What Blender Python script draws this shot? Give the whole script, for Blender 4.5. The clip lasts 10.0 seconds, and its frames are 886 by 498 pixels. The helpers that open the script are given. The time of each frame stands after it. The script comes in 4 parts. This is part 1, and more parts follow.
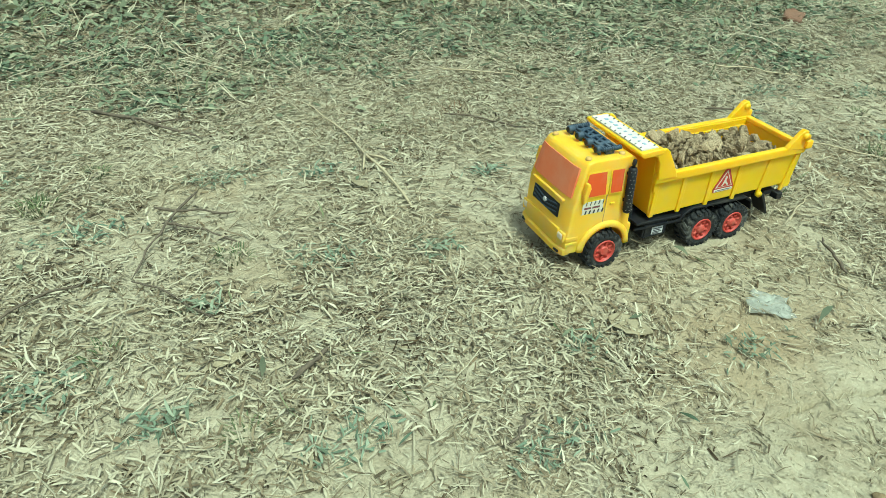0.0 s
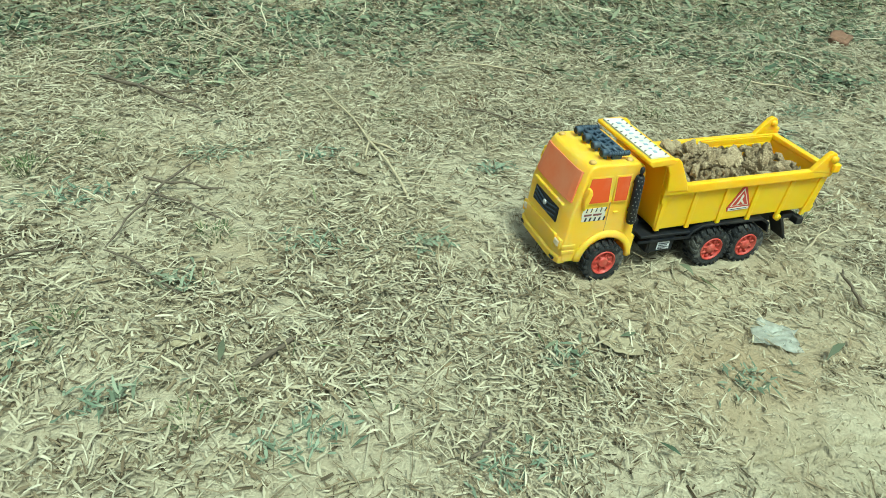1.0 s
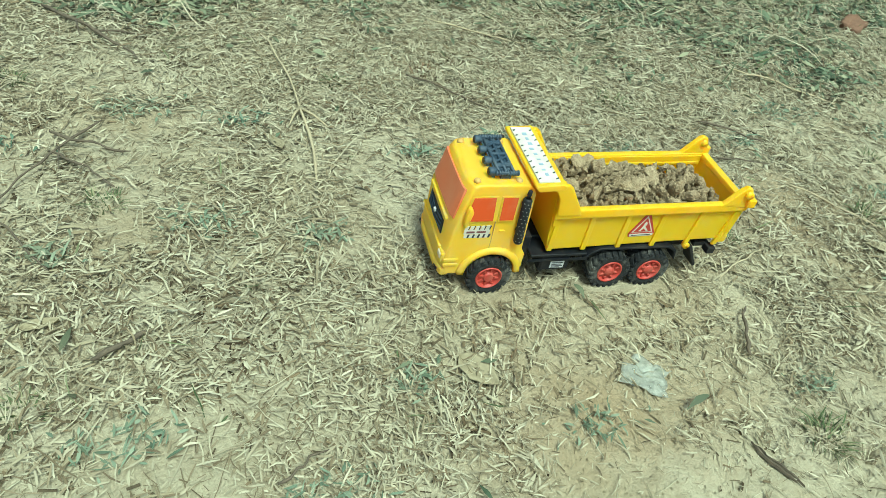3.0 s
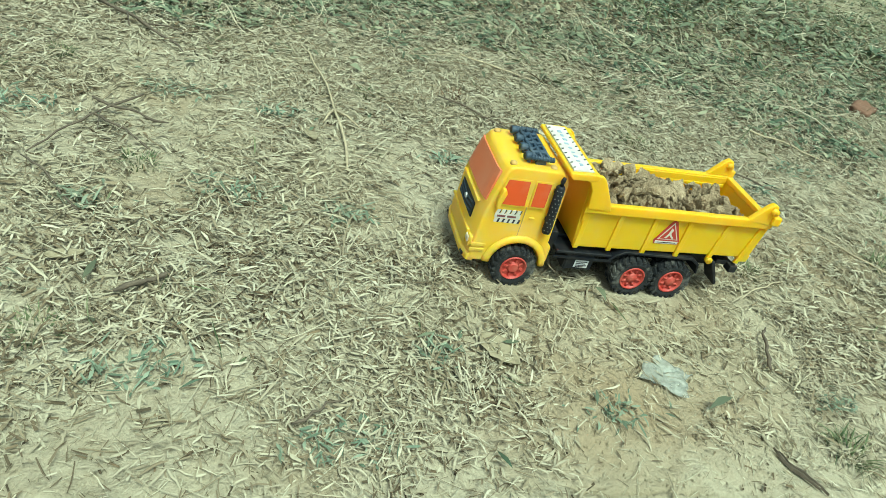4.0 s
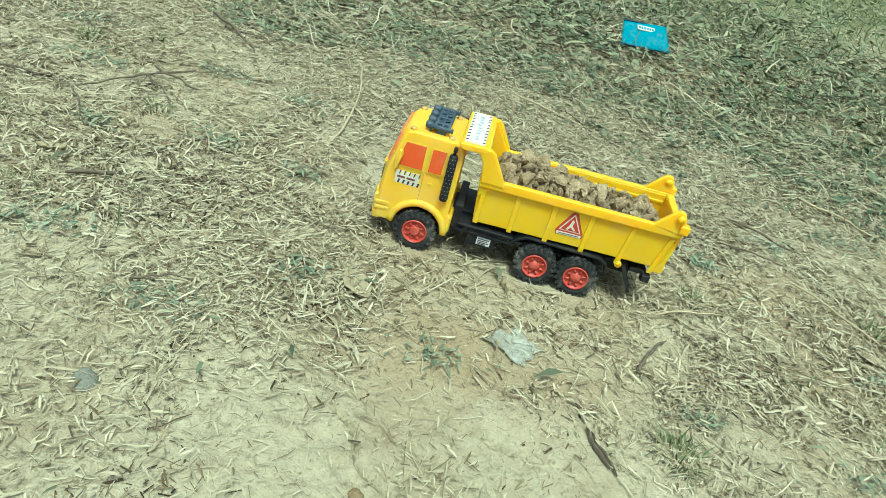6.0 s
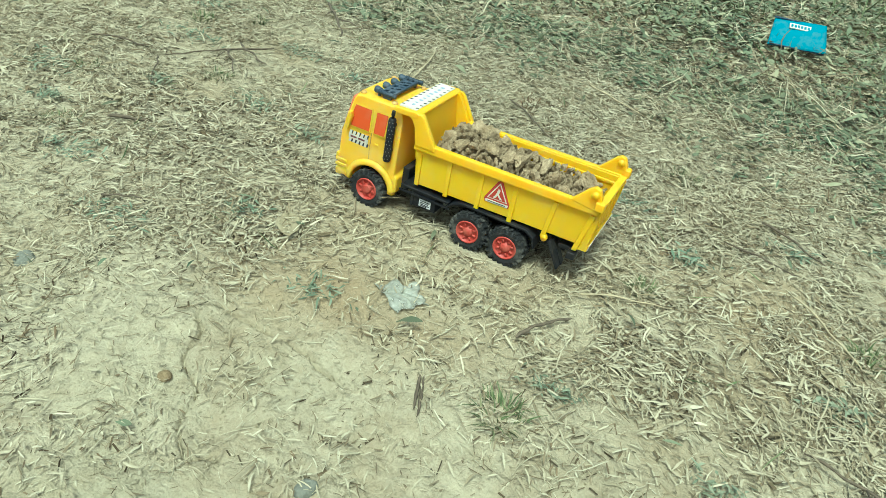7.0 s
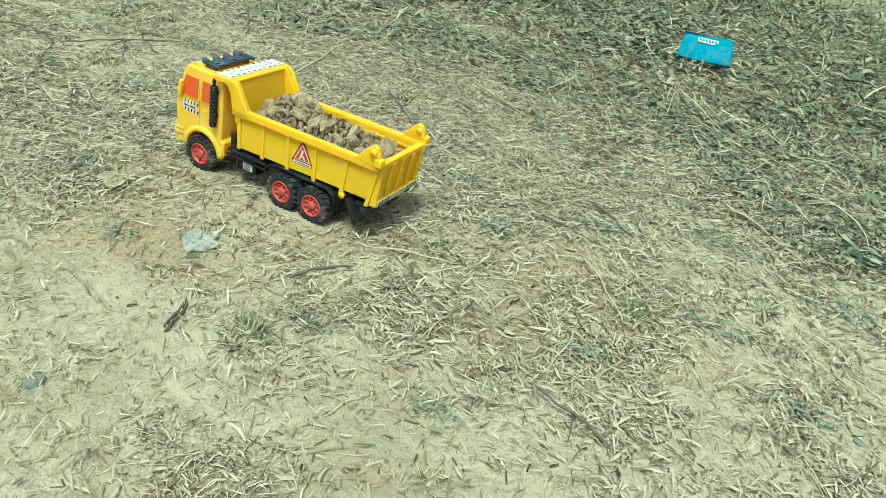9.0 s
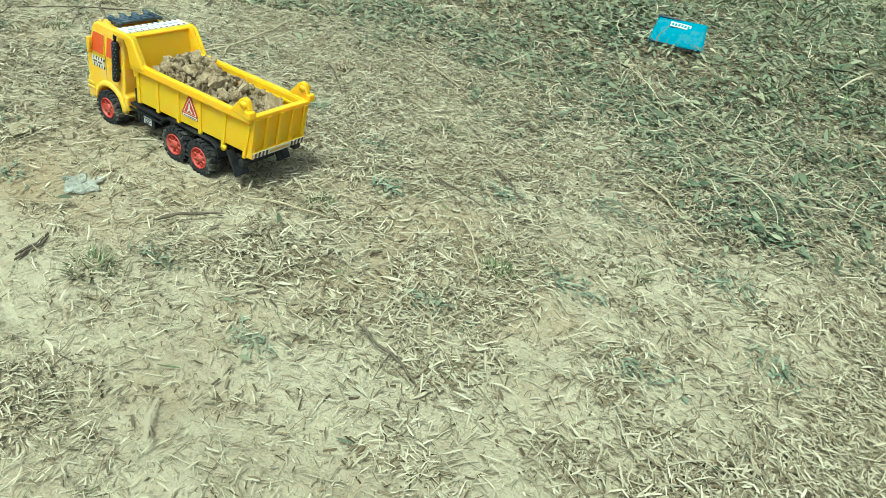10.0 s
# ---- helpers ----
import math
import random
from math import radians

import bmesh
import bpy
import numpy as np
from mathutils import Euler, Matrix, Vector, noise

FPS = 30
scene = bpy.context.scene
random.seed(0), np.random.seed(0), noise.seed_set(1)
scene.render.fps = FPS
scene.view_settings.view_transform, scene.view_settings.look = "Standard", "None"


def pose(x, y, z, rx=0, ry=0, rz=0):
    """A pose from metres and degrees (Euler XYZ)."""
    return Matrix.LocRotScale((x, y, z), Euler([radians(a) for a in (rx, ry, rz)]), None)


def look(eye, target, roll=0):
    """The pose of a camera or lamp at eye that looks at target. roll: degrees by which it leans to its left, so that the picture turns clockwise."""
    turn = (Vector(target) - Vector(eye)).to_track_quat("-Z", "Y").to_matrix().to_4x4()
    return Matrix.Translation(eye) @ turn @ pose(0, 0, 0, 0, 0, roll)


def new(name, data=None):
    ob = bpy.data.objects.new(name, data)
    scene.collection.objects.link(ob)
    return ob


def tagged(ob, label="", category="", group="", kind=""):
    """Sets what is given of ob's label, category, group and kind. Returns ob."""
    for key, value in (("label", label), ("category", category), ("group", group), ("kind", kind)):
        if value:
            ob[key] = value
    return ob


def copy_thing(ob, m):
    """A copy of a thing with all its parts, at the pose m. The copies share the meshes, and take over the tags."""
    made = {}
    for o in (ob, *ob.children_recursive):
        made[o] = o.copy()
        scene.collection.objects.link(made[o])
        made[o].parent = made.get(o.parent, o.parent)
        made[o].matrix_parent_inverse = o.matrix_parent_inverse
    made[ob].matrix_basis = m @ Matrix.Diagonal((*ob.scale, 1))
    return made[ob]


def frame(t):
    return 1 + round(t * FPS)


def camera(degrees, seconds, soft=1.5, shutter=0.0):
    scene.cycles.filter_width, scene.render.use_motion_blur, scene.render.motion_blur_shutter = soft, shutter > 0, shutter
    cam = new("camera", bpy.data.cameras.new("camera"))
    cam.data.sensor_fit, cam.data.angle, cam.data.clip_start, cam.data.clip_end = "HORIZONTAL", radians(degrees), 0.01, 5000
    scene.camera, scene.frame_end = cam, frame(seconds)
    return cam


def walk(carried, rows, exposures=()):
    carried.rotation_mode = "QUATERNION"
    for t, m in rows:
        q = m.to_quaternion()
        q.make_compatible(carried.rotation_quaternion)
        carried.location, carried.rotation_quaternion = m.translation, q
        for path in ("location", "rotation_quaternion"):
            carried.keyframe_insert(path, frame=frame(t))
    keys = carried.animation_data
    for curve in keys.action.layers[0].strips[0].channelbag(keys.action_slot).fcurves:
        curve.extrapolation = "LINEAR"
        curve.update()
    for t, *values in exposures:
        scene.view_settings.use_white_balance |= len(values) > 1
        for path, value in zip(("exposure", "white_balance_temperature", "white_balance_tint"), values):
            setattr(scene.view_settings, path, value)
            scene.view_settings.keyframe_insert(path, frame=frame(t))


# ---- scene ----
cam = camera(65.1, 10.0, soft=0.5)
PATH = [
    (0, (-0.4684, -0.6020, 0.4749), (-0.1850, 0.0016, 0.0329), 2.97),
    (0.5, (-0.4292, -0.5916, 0.4734), (-0.1666, 0.0210, 0.0310), 3.43),
    (1, (-0.4140, -0.5878, 0.4496), (-0.1598, 0.0280, 0.0067), 6.56),
    (1.5, (-0.4131, -0.5744, 0.4457), (-0.1634, 0.0366, -0.0062), 8.87),
    (2, (-0.3879, -0.5619, 0.4779), (-0.1496, 0.0376, 0.0048), 9.17),
    (2.2, (-0.3342, -0.5504, 0.5323), (-0.1317, 0.0391, 0.0308), 5.09),
    (3.3, (-0.2468, -0.5754, 0.5355), (-0.0263, -0.0099, 0.0144), 13.32),
    (3.5, (-0.2430, -0.6104, 0.5022), (-0.0346, -0.0086, 0.0180), 9.40),
    (4, (-0.2854, -0.6240, 0.4442), (-0.0633, 0.0027, -0.0007), 16.42),
    (4.5, (-0.1291, -0.6365, 0.5424), (-0.0284, -0.0248, 0.0367), 7.72),
    (5, (-0.0690, -0.6879, 0.4771), (0.0529, -0.0339, 0.0328), 13.12),
    (5.5, (-0.0045, -0.6948, 0.5053), (0.0292, -0.0509, 0.0318), 13.56),
    (6, (0.0451, -0.7678, 0.4299), (0.0388, -0.0779, 0.0250), 15.95),
    (6.2, (0.1099, -0.7917, 0.3977), (0.0498, -0.0893, 0.0194), 16.61),
    (7.3, (0.4306, -0.7149, 0.5059), (0.1528, -0.1284, 0.0382), 10.51),
    (7.5, (0.4187, -0.7190, 0.5129), (0.1661, -0.1274, 0.0372), 13.99),
    (8, (0.5020, -0.7348, 0.4482), (0.2152, -0.1215, 0.0219), 11.12),
    (8.5, (0.5861, -0.7341, 0.4404), (0.3053, -0.0955, 0.0487), 11.75),
    (9, (0.6793, -0.6943, 0.4801), (0.4020, -0.0722, 0.0604), 11.52),
    (9.5, (0.7642, -0.7002, 0.4615), (0.4981, -0.0594, 0.0632), 14.88),
    (10, (0.8938, -0.6185, 0.4863), (0.5772, -0.0235, 0.0552), 11.59),
]
walk(cam, [(t, look(eye, target, roll)) for t, eye, target, roll in PATH], exposures=[(0.0, 0.35, 5950, -21.0), (3.0, 0.32, 5950, -20.5), (4.5, 0.33, 5950, -19.5), (6.0, 0.40, 5950, -18.5), (8.0, 0.38, 5950, -17.0), (10.0, 0.45, 5950, -16.0)])

# ---- light: a bright overcast sky with a weak, wide sun ----
world = bpy.data.worlds.new("sky")
scene.world = world
world.use_nodes = True
wn = world.node_tree
for nd in list(wn.nodes):
    wn.nodes.remove(nd)
sky = wn.nodes.new("ShaderNodeTexSky")
sky.sky_type = "NISHITA"
sky.sun_disc = False
sky.sun_elevation = radians(65)
sky.sun_rotation = radians(173)
sky.air_density, sky.dust_density = 1.0, 4.0
bg = wn.nodes.new("ShaderNodeBackground")
bg.inputs["Strength"].default_value = 0.125
wo = wn.nodes.new("ShaderNodeOutputWorld")
overcast = wn.nodes.new("ShaderNodeHueSaturation")
overcast.inputs["Saturation"].default_value = 0.4
wn.links.new(sky.outputs[0], overcast.inputs["Color"])
wn.links.new(overcast.outputs[0], bg.inputs["Color"])
wn.links.new(bg.outputs[0], wo.inputs["Surface"])

sun_data = bpy.data.lights.new("sun", "SUN")
sun_data.energy = 3.0
sun_data.angle = radians(15)
sun_data.color = (1.0, 0.97, 0.90)
sun = new("sun", sun_data)
sun.matrix_world = look((0.16, -1.30, 2.85), (0, 0, 0))


# ---- materials ----
def nodes_of(name):
    m = bpy.data.materials.new(name)
    m.use_nodes = True
    nt = m.node_tree
    return m, nt, nt.nodes["Principled BSDF"]


def add_node(nt, kind, **values):
    nd = nt.nodes.new(kind)
    for key, value in values.items():
        nd.inputs[key.replace("_", " ")].default_value = value
    return nd


def mixed(nt, fac, a, b):
    """A colour between a and b; each is a colour or an output."""
    mx = nt.nodes.new("ShaderNodeMix")
    mx.data_type = "RGBA"
    for socket, value in ((mx.inputs[0], fac), (mx.inputs[6], a), (mx.inputs[7], b)):
        if isinstance(value, (int, float)):
            socket.default_value = value
        elif isinstance(value, tuple):
            socket.default_value = (*value, 1.0)
        else:
            nt.links.new(value, socket)
    return mx.outputs[2]


def coords(nt):
    return nt.nodes.new("ShaderNodeTexCoord").outputs["Object"]


def noise_out(nt, vector, scale, detail=4.0, rough=0.55, low=0.35, high=0.65):
    nz = add_node(nt, "ShaderNodeTexNoise", Scale=scale, Detail=detail, Roughness=rough)
    if vector is not None:
        nt.links.new(vector, nz.inputs["Vector"])
    mr = add_node(nt, "ShaderNodeMapRange")
    mr.inputs["From Min"].default_value, mr.inputs["From Max"].default_value = low, high
    nt.links.new(nz.outputs["Fac"], mr.inputs["Value"])
    return mr.outputs["Result"], nz.outputs["Fac"]


def bump(nt, bsdf, height, strength, distance):
    bp = add_node(nt, "ShaderNodeBump", Strength=strength, Distance=distance)
    nt.links.new(height, bp.inputs["Height"])
    nt.links.new(bp.outputs["Normal"], bsdf.inputs["Normal"])


def scaled(nt, value, factor):
    mt = nt.nodes.new("ShaderNodeMath")
    mt.operation = "MULTIPLY"
    nt.links.new(value, mt.inputs[0])
    mt.inputs[1].default_value = factor
    return mt.outputs[0]


def plastic(name, colour, rough=0.4, dust=0.2, dust_colour=(0.42, 0.36, 0.24), dust_scale=45.0, wear=0.12):
    """Moulded toy plastic: slight tone shifts, a film of dust in patches, fine scuffs."""
    m, nt, b = nodes_of(name)
    v = coords(nt)
    tone, _ = noise_out(nt, v, 18.0, 3.0)
    patch, raw = noise_out(nt, v, dust_scale, 6.0, 0.65, 0.48, 0.78)
    base = mixed(nt, scaled(nt, tone, wear), colour, tuple(c * 0.72 for c in colour))
    col = mixed(nt, scaled(nt, patch, dust), base, dust_colour)
    nt.links.new(col, b.inputs["Base Color"])
    rg = add_node(nt, "ShaderNodeMapRange")
    rg.inputs["To Min"].default_value, rg.inputs["To Max"].default_value = rough, min(1.0, rough + 0.35)
    nt.links.new(patch, rg.inputs["Value"])
    nt.links.new(rg.outputs[0], b.inputs["Roughness"])
    fine, fr = noise_out(nt, v, 420.0, 3.0)
    bump(nt, b, fr, 0.08, 0.0006)
    return m


def plain(name, colour, rough=0.6, grain=0.15, scale=120.0):
    m, nt, b = nodes_of(name)
    v = coords(nt)
    tone, raw = noise_out(nt, v, scale, 5.0)
    nt.links.new(mixed(nt, scaled(nt, tone, grain), colour, tuple(c * 0.45 for c in colour)), b.inputs["Base Color"])
    b.inputs["Roughness"].default_value = rough
    bump(nt, b, raw, 0.15, 0.0006)
    return m


def litter(name, stops, rough=0.75, dark=0.25):
    """Dry or green plant pieces, each of its own tone, with lengthwise streaks of dirt."""
    m, nt, b = nodes_of(name)
    geo = nt.nodes.new("ShaderNodeNewGeometry")
    ramp = nt.nodes.new("ShaderNodeValToRGB")
    ramp.color_ramp.interpolation = "LINEAR"
    els = ramp.color_ramp.elements
    while len(els) < len(stops):
        els.new(0.5)
    for el, (at, colour) in zip(els, stops):
        el.position, el.color = at, (*colour, 1.0)
    nt.links.new(geo.outputs["Random Per Island"], ramp.inputs["Fac"])
    v = coords(nt)
    spot, raw = noise_out(nt, v, 160.0, 4.0, 0.6, 0.4, 0.75)
    wide, _ = noise_out(nt, v, 5.0, 3.0, 0.5, 0.35, 0.7)
    col = mixed(nt, scaled(nt, spot, dark), ramp.outputs["Color"], (0.10, 0.075, 0.045))
    col = mixed(nt, scaled(nt, wide, 0.30), col, (0.36, 0.31, 0.20))
    nt.links.new(col, b.inputs["Base Color"])
    b.inputs["Roughness"].default_value = rough
    b.inputs["Specular IOR Level"].default_value = 0.12
    bump(nt, b, raw, 0.3, 0.0008)
    return m


def soil(name, light, dark, grit=260.0, lumps=22.0, broad=2.6, depth=0.004):
    m, nt, b = nodes_of(name)
    v = coords(nt)
    big, _ = noise_out(nt, v, broad, 5.0, 0.6, 0.35, 0.68)
    mid, midraw = noise_out(nt, v, lumps, 6.0, 0.65, 0.38, 0.7)
    fine, raw = noise_out(nt, v, grit, 6.0, 0.7, 0.35, 0.72)
    col = mixed(nt, big, light, tuple(0.5 * l + 0.5 * d for l, d in zip(light, dark)))
    col = mixed(nt, scaled(nt, mid, 0.45), col, dark)
    col = mixed(nt, scaled(nt, fine, 0.35), col, tuple(0.6 * d for d in dark))
    nt.links.new(col, b.inputs["Base Color"])
    b.inputs["Roughness"].default_value = 0.95
    b.inputs["Specular IOR Level"].default_value = 0.15
    ad = nt.nodes.new("ShaderNodeMath")
    nt.links.new(midraw, ad.inputs[0])
    nt.links.new(scaled(nt, raw, 0.45), ad.inputs[1])
    bump(nt, b, ad.outputs[0], 1.0, depth)
    return m


YELLOW = plastic("yellow_plastic", (0.96, 0.582, 0.020), 0.38, 0.30, (0.80, 0.62, 0.22))
CABYELLOW = plastic("weathered_yellow_plastic", (0.94, 0.60, 0.055), 0.44, 0.50, (0.76, 0.62, 0.30), 28.0)
for yellow in (YELLOW, CABYELLOW):
    yb = yellow.node_tree.nodes["Principled BSDF"]
    yb.inputs["Subsurface Weight"].default_value = 0.7
    yb.inputs["Subsurface Radius"].default_value = (1.0, 0.55, 0.06)
    yb.inputs["Subsurface Scale"].default_value = 0.010
    # thin walls let some daylight through
    tree = yellow.node_tree
    thin = add_node(tree, "ShaderNodeBsdfTranslucent")
    thin.inputs["Color"].default_value = (1.0, 0.60, 0.02, 1.0)
    blend = add_node(tree, "ShaderNodeMixShader", Fac=0.24)
    tree.links.new(yb.outputs[0], blend.inputs[1])
    tree.links.new(thin.outputs[0], blend.inputs[2])
    tree.links.new(blend.outputs[0], tree.nodes["Material Output"].inputs["Surface"])
ORANGE = plastic("orange_window_plastic", (0.55, 0.072, 0.014), 0.34, 0.30, (0.55, 0.32, 0.2), 30.0)
# paler and dustier orange than the side windows
PALEORANGE = plastic("pale_orange_plastic", (0.66, 0.16, 0.06), 0.36, 0.55, (0.66, 0.36, 0.22), 14.0)
BLACK = plastic("black_plastic", (0.007, 0.009, 0.013), 0.5, 0.10)
BLACK.node_tree.nodes["Principled BSDF"].inputs["Specular IOR Level"].default_value = 0.3
SLATE = plastic("dark_slate_plastic", (0.030, 0.055, 0.088), 0.5, 0.4, (0.22, 0.26, 0.28))
RUBBER = plastic("dusty_black_tyre", (0.010, 0.012, 0.014), 0.75, 0.45, (0.38, 0.37, 0.31), 55.0)
RED = plastic("red_plastic", (0.43, 0.045, 0.034), 0.5, 0.55, (0.45, 0.20, 0.14))
AMBER = plastic("amber_plastic", (0.55, 0.34, 0.09), 0.4, 0.5)
LENS = plastic("pale_lamp_plastic", (0.75, 0.62, 0.42), 0.25, 0.25)
CHROME = plastic("silvery_print", (0.55, 0.57, 0.58), 0.3, 0.3)
STUD = plastic("grey_stud_plastic", (0.16, 0.16, 0.15), 0.4, 0.3)
PAPER = plain("white_sticker", (0.66, 0.65, 0.56), 0.5, 0.3, 70.0)
INK = plain("black_print", (0.03, 0.03, 0.04), 0.5)
REDINK = plain("red_print", (0.44, 0.04, 0.025), 0.5, 0.4)
INKRED = plain("brown_red_print", (0.16, 0.05, 0.05), 0.5)
BLUEINK = plain("grey_blue_print", (0.30, 0.40, 0.50), 0.5)
# soil set darker than the clod faces, with the gaps' shade in its colour
CLAY_AND_SHADE = soil("dry_soil_and_gap_shade", (0.31, 0.24, 0.14), (0.13, 0.09, 0.05), 380.0)
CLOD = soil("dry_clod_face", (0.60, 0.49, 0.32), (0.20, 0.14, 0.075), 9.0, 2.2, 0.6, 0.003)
GROUND = soil("pale_dry_soil", (0.53, 0.49, 0.355), (0.31, 0.26, 0.165), 260.0, 55.0, 3.0, 0.006)
# farther out the yard turns into rough grassland
gn = GROUND.node_tree
gb = gn.nodes["Principled BSDF"]
away = gn.nodes.new("ShaderNodeVectorMath")
away.operation = "DISTANCE"
gn.links.new(coords(gn), away.inputs[0])
away.inputs[1].default_value = (0.3, 0.3, 0.0)
wob, wobraw = noise_out(gn, coords(gn), 0.9, 5.0, 0.6, 0.3, 0.7)
reach = gn.nodes.new("ShaderNodeMath")
reach.operation = "MULTIPLY_ADD"
gn.links.new(wob, reach.inputs[0])
reach.inputs[1].default_value = 2.4
gn.links.new(away.outputs["Value"], reach.inputs[2])
grassy = add_node(gn, "ShaderNodeMapRange")
grassy.inputs["From Min"].default_value, grassy.inputs["From Max"].default_value = 2.6, 6.0
gn.links.new(reach.outputs[0], grassy.inputs["Value"])
soil_colour = gb.inputs["Base Color"].links[0].from_socket
# brown damp stains of uneven outline in the pale soil
stain, _ = noise_out(gn, coords(gn), 5.5, 6.0, 0.62, 0.50, 0.66)
soil_colour = mixed(gn, scaled(gn, stain, 0.42), soil_colour, (0.25, 0.185, 0.10))
# two worn places of browner soil: the track behind the truck, and a scuffed hollow beside it
ragged, _ = noise_out(gn, coords(gn), 9.0, 5.0, 0.65, 0.3, 0.7)
for centre, stretch, wide in (((0.52, 0.06), 2.4, 0.42), ((0.08, -0.235), 2.0, 0.26)):
    squash = add_node(gn, "ShaderNodeMapping", Scale=(1.0, stretch, 0.0))
    gn.links.new(coords(gn), squash.inputs["Vector"])
    track = gn.nodes.new("ShaderNodeVectorMath")
    track.operation = "DISTANCE"
    gn.links.new(squash.outputs[0], track.inputs[0])
    track.inputs[1].default_value = (centre[0], centre[1] * stretch, 0.0)
    rough_edge = gn.nodes.new("ShaderNodeMath")
    rough_edge.operation = "MULTIPLY_ADD"
    gn.links.new(ragged, rough_edge.inputs[0])
    rough_edge.inputs[1].default_value = 0.5 * wide
    gn.links.new(track.outputs["Value"], rough_edge.inputs[2])
    worn = add_node(gn, "ShaderNodeMapRange")
    worn.inputs["From Min"].default_value, worn.inputs["From Max"].default_value = wide, 0.38 * wide
    gn.links.new(rough_edge.outputs[0], worn.inputs["Value"])
    soil_colour = mixed(gn, scaled(gn, worn.outputs[0], 0.65), soil_colour, (0.33, 0.25, 0.145))
turf, _ = noise_out(gn, coords(gn), 14.0, 6.0, 0.7, 0.35, 0.7)
gn.links.new(mixed(gn, grassy.outputs[0], soil_colour, mixed(gn, turf, (0.10, 0.13, 0.06), (0.26, 0.25, 0.14))), gb.inputs["Base Color"])
STRAW = litter("dry_straw", [(0.0, (0.09, 0.065, 0.04)), (0.22, (0.23, 0.19, 0.12)), (0.52, (0.40, 0.365, 0.26)), (0.85, (0.50, 0.465, 0.335)), (1.0, (0.58, 0.55, 0.41))])
# rotten straw, its colour also carrying the shade of gaps in the litter
HUMUS_AND_SHADE = litter("rotten_straw_and_shade", [(0.0, (0.022, 0.016, 0.010)), (0.5, (0.065, 0.048, 0.028)), (1.0, (0.20, 0.15, 0.09))], 0.9)
LEAFDRY = litter("dry_leaf", [(0.0, (0.17, 0.125, 0.075)), (0.3, (0.31, 0.275, 0.18)), (0.75, (0.43, 0.40, 0.285)), (1.0, (0.53, 0.50, 0.375))], 0.7)
LEAFGREEN = litter("wilted_green_leaf", [(0.0, (0.030, 0.050, 0.030)), (0.40, (0.080, 0.120, 0.074)), (0.75, (0.16, 0.205, 0.13)), (1.0, (0.33, 0.34, 0.22))], 0.6, 0.2)
BLADE = litter("green_grass", [(0.0, (0.035, 0.065, 0.025)), (0.5, (0.085, 0.135, 0.055)), (0.8, (0.16, 0.20, 0.095)), (1.0, (0.37, 0.345, 0.21))], 0.55, 0.15)
DRIED = litter("dried_weed", [(0.0, (0.06, 0.03, 0.018)), (0.6, (0.15, 0.075, 0.045)), (1.0, (0.28, 0.17, 0.10))], 0.8)
BARK = plain("brown_bark", (0.14, 0.112, 0.078), 0.9, 0.7, 130.0)
PALEBARK = plain("pale_dry_stem", (0.47, 0.40, 0.26), 0.8, 0.4, 70.0)
BRICK = soil("red_brick", (0.24, 0.135, 0.09), (0.15, 0.10, 0.07), 300.0, 60.0, 12.0)
STONE = soil("grey_stone", (0.24, 0.25, 0.21), (0.14, 0.145, 0.115))
WEED = litter("teal_weed_leaf", [(0.0, (0.06, 0.105, 0.07)), (0.5, (0.13, 0.195, 0.135)), (1.0, (0.27, 0.33, 0.235))], 0.6, 0.15)
FOIL = plastic("blue_foil", (0.0, 0.20, 0.29), 0.7, 0.2)
FOIL.node_tree.nodes["Principled BSDF"].inputs["Specular IOR Level"].default_value = 0.25
FOILDARK = plastic("navy_foil", (0.01, 0.035, 0.075), 0.3, 0.15)
SCRAP = plain("weathered_white_film", (0.46, 0.48, 0.41), 0.45, 0.5, 55.0)
sn = SCRAP.node_tree
clear, _ = noise_out(sn, coords(sn), 90.0, 4.0, 0.6, 0.12, 0.75)
sn.links.new(clear, sn.nodes["Principled BSDF"].inputs["Alpha"])


# ---- mesh helpers ----
def part(name, bm, material, parent, label="", smooth=False, bevel=0.0, segments=2):
    """Links a bmesh as one mesh object under a thing or a part."""
    bmesh.ops.recalc_face_normals(bm, faces=bm.faces)
    me = bpy.data.meshes.new(name)
    bm.to_mesh(me)
    bm.free()
    me.materials.append(material)
    if smooth or bevel:
        me.polygons.foreach_set("use_smooth", [True] * len(me.polygons))
    ob = new(name, me)
    if parent is not None:
        ob.parent = parent
    if bevel:
        md = ob.modifiers.new("edge", "BEVEL")
        md.width, md.segments, md.limit_method, md.angle_limit = bevel, segments, "ANGLE", radians(38)
        md.harden_normals = True
    if label:
        tagged(ob, label)
    return ob


def shared(name, source, parent, m):
    """Another part that shares the mesh of source."""
    ob = new(name, source.data)
    ob.parent = parent
    ob.matrix_basis = m
    return ob


def box(bm, x0, x1, y0, y1, z0, z1):
    m = Matrix.Translation(((x0 + x1) / 2, (y0 + y1) / 2, (z0 + z1) / 2)) @ Matrix.Diagonal((abs(x1 - x0), abs(y1 - y0), abs(z1 - z0), 1))
    return bmesh.ops.create_cube(bm, size=1.0, matrix=m)["verts"]


def boxed(*size):
    bm = bmesh.new()
    box(bm, *size)
    return bm


def prism(bm, outline, y0, y1):
    """A slab between y0 and y1 with the outline (x, z)."""
    a = [bm.verts.new((x, y0, z)) for x, z in outline]
    b = [bm.verts.new((x, y1, z)) for x, z in outline]
    bm.faces.new(a)
    bm.faces.new(b[::-1])
    for i in range(len(a)):
        j = (i + 1) % len(a)
        bm.faces.new((a[j], a[i], b[i], b[j]))
    return a + b


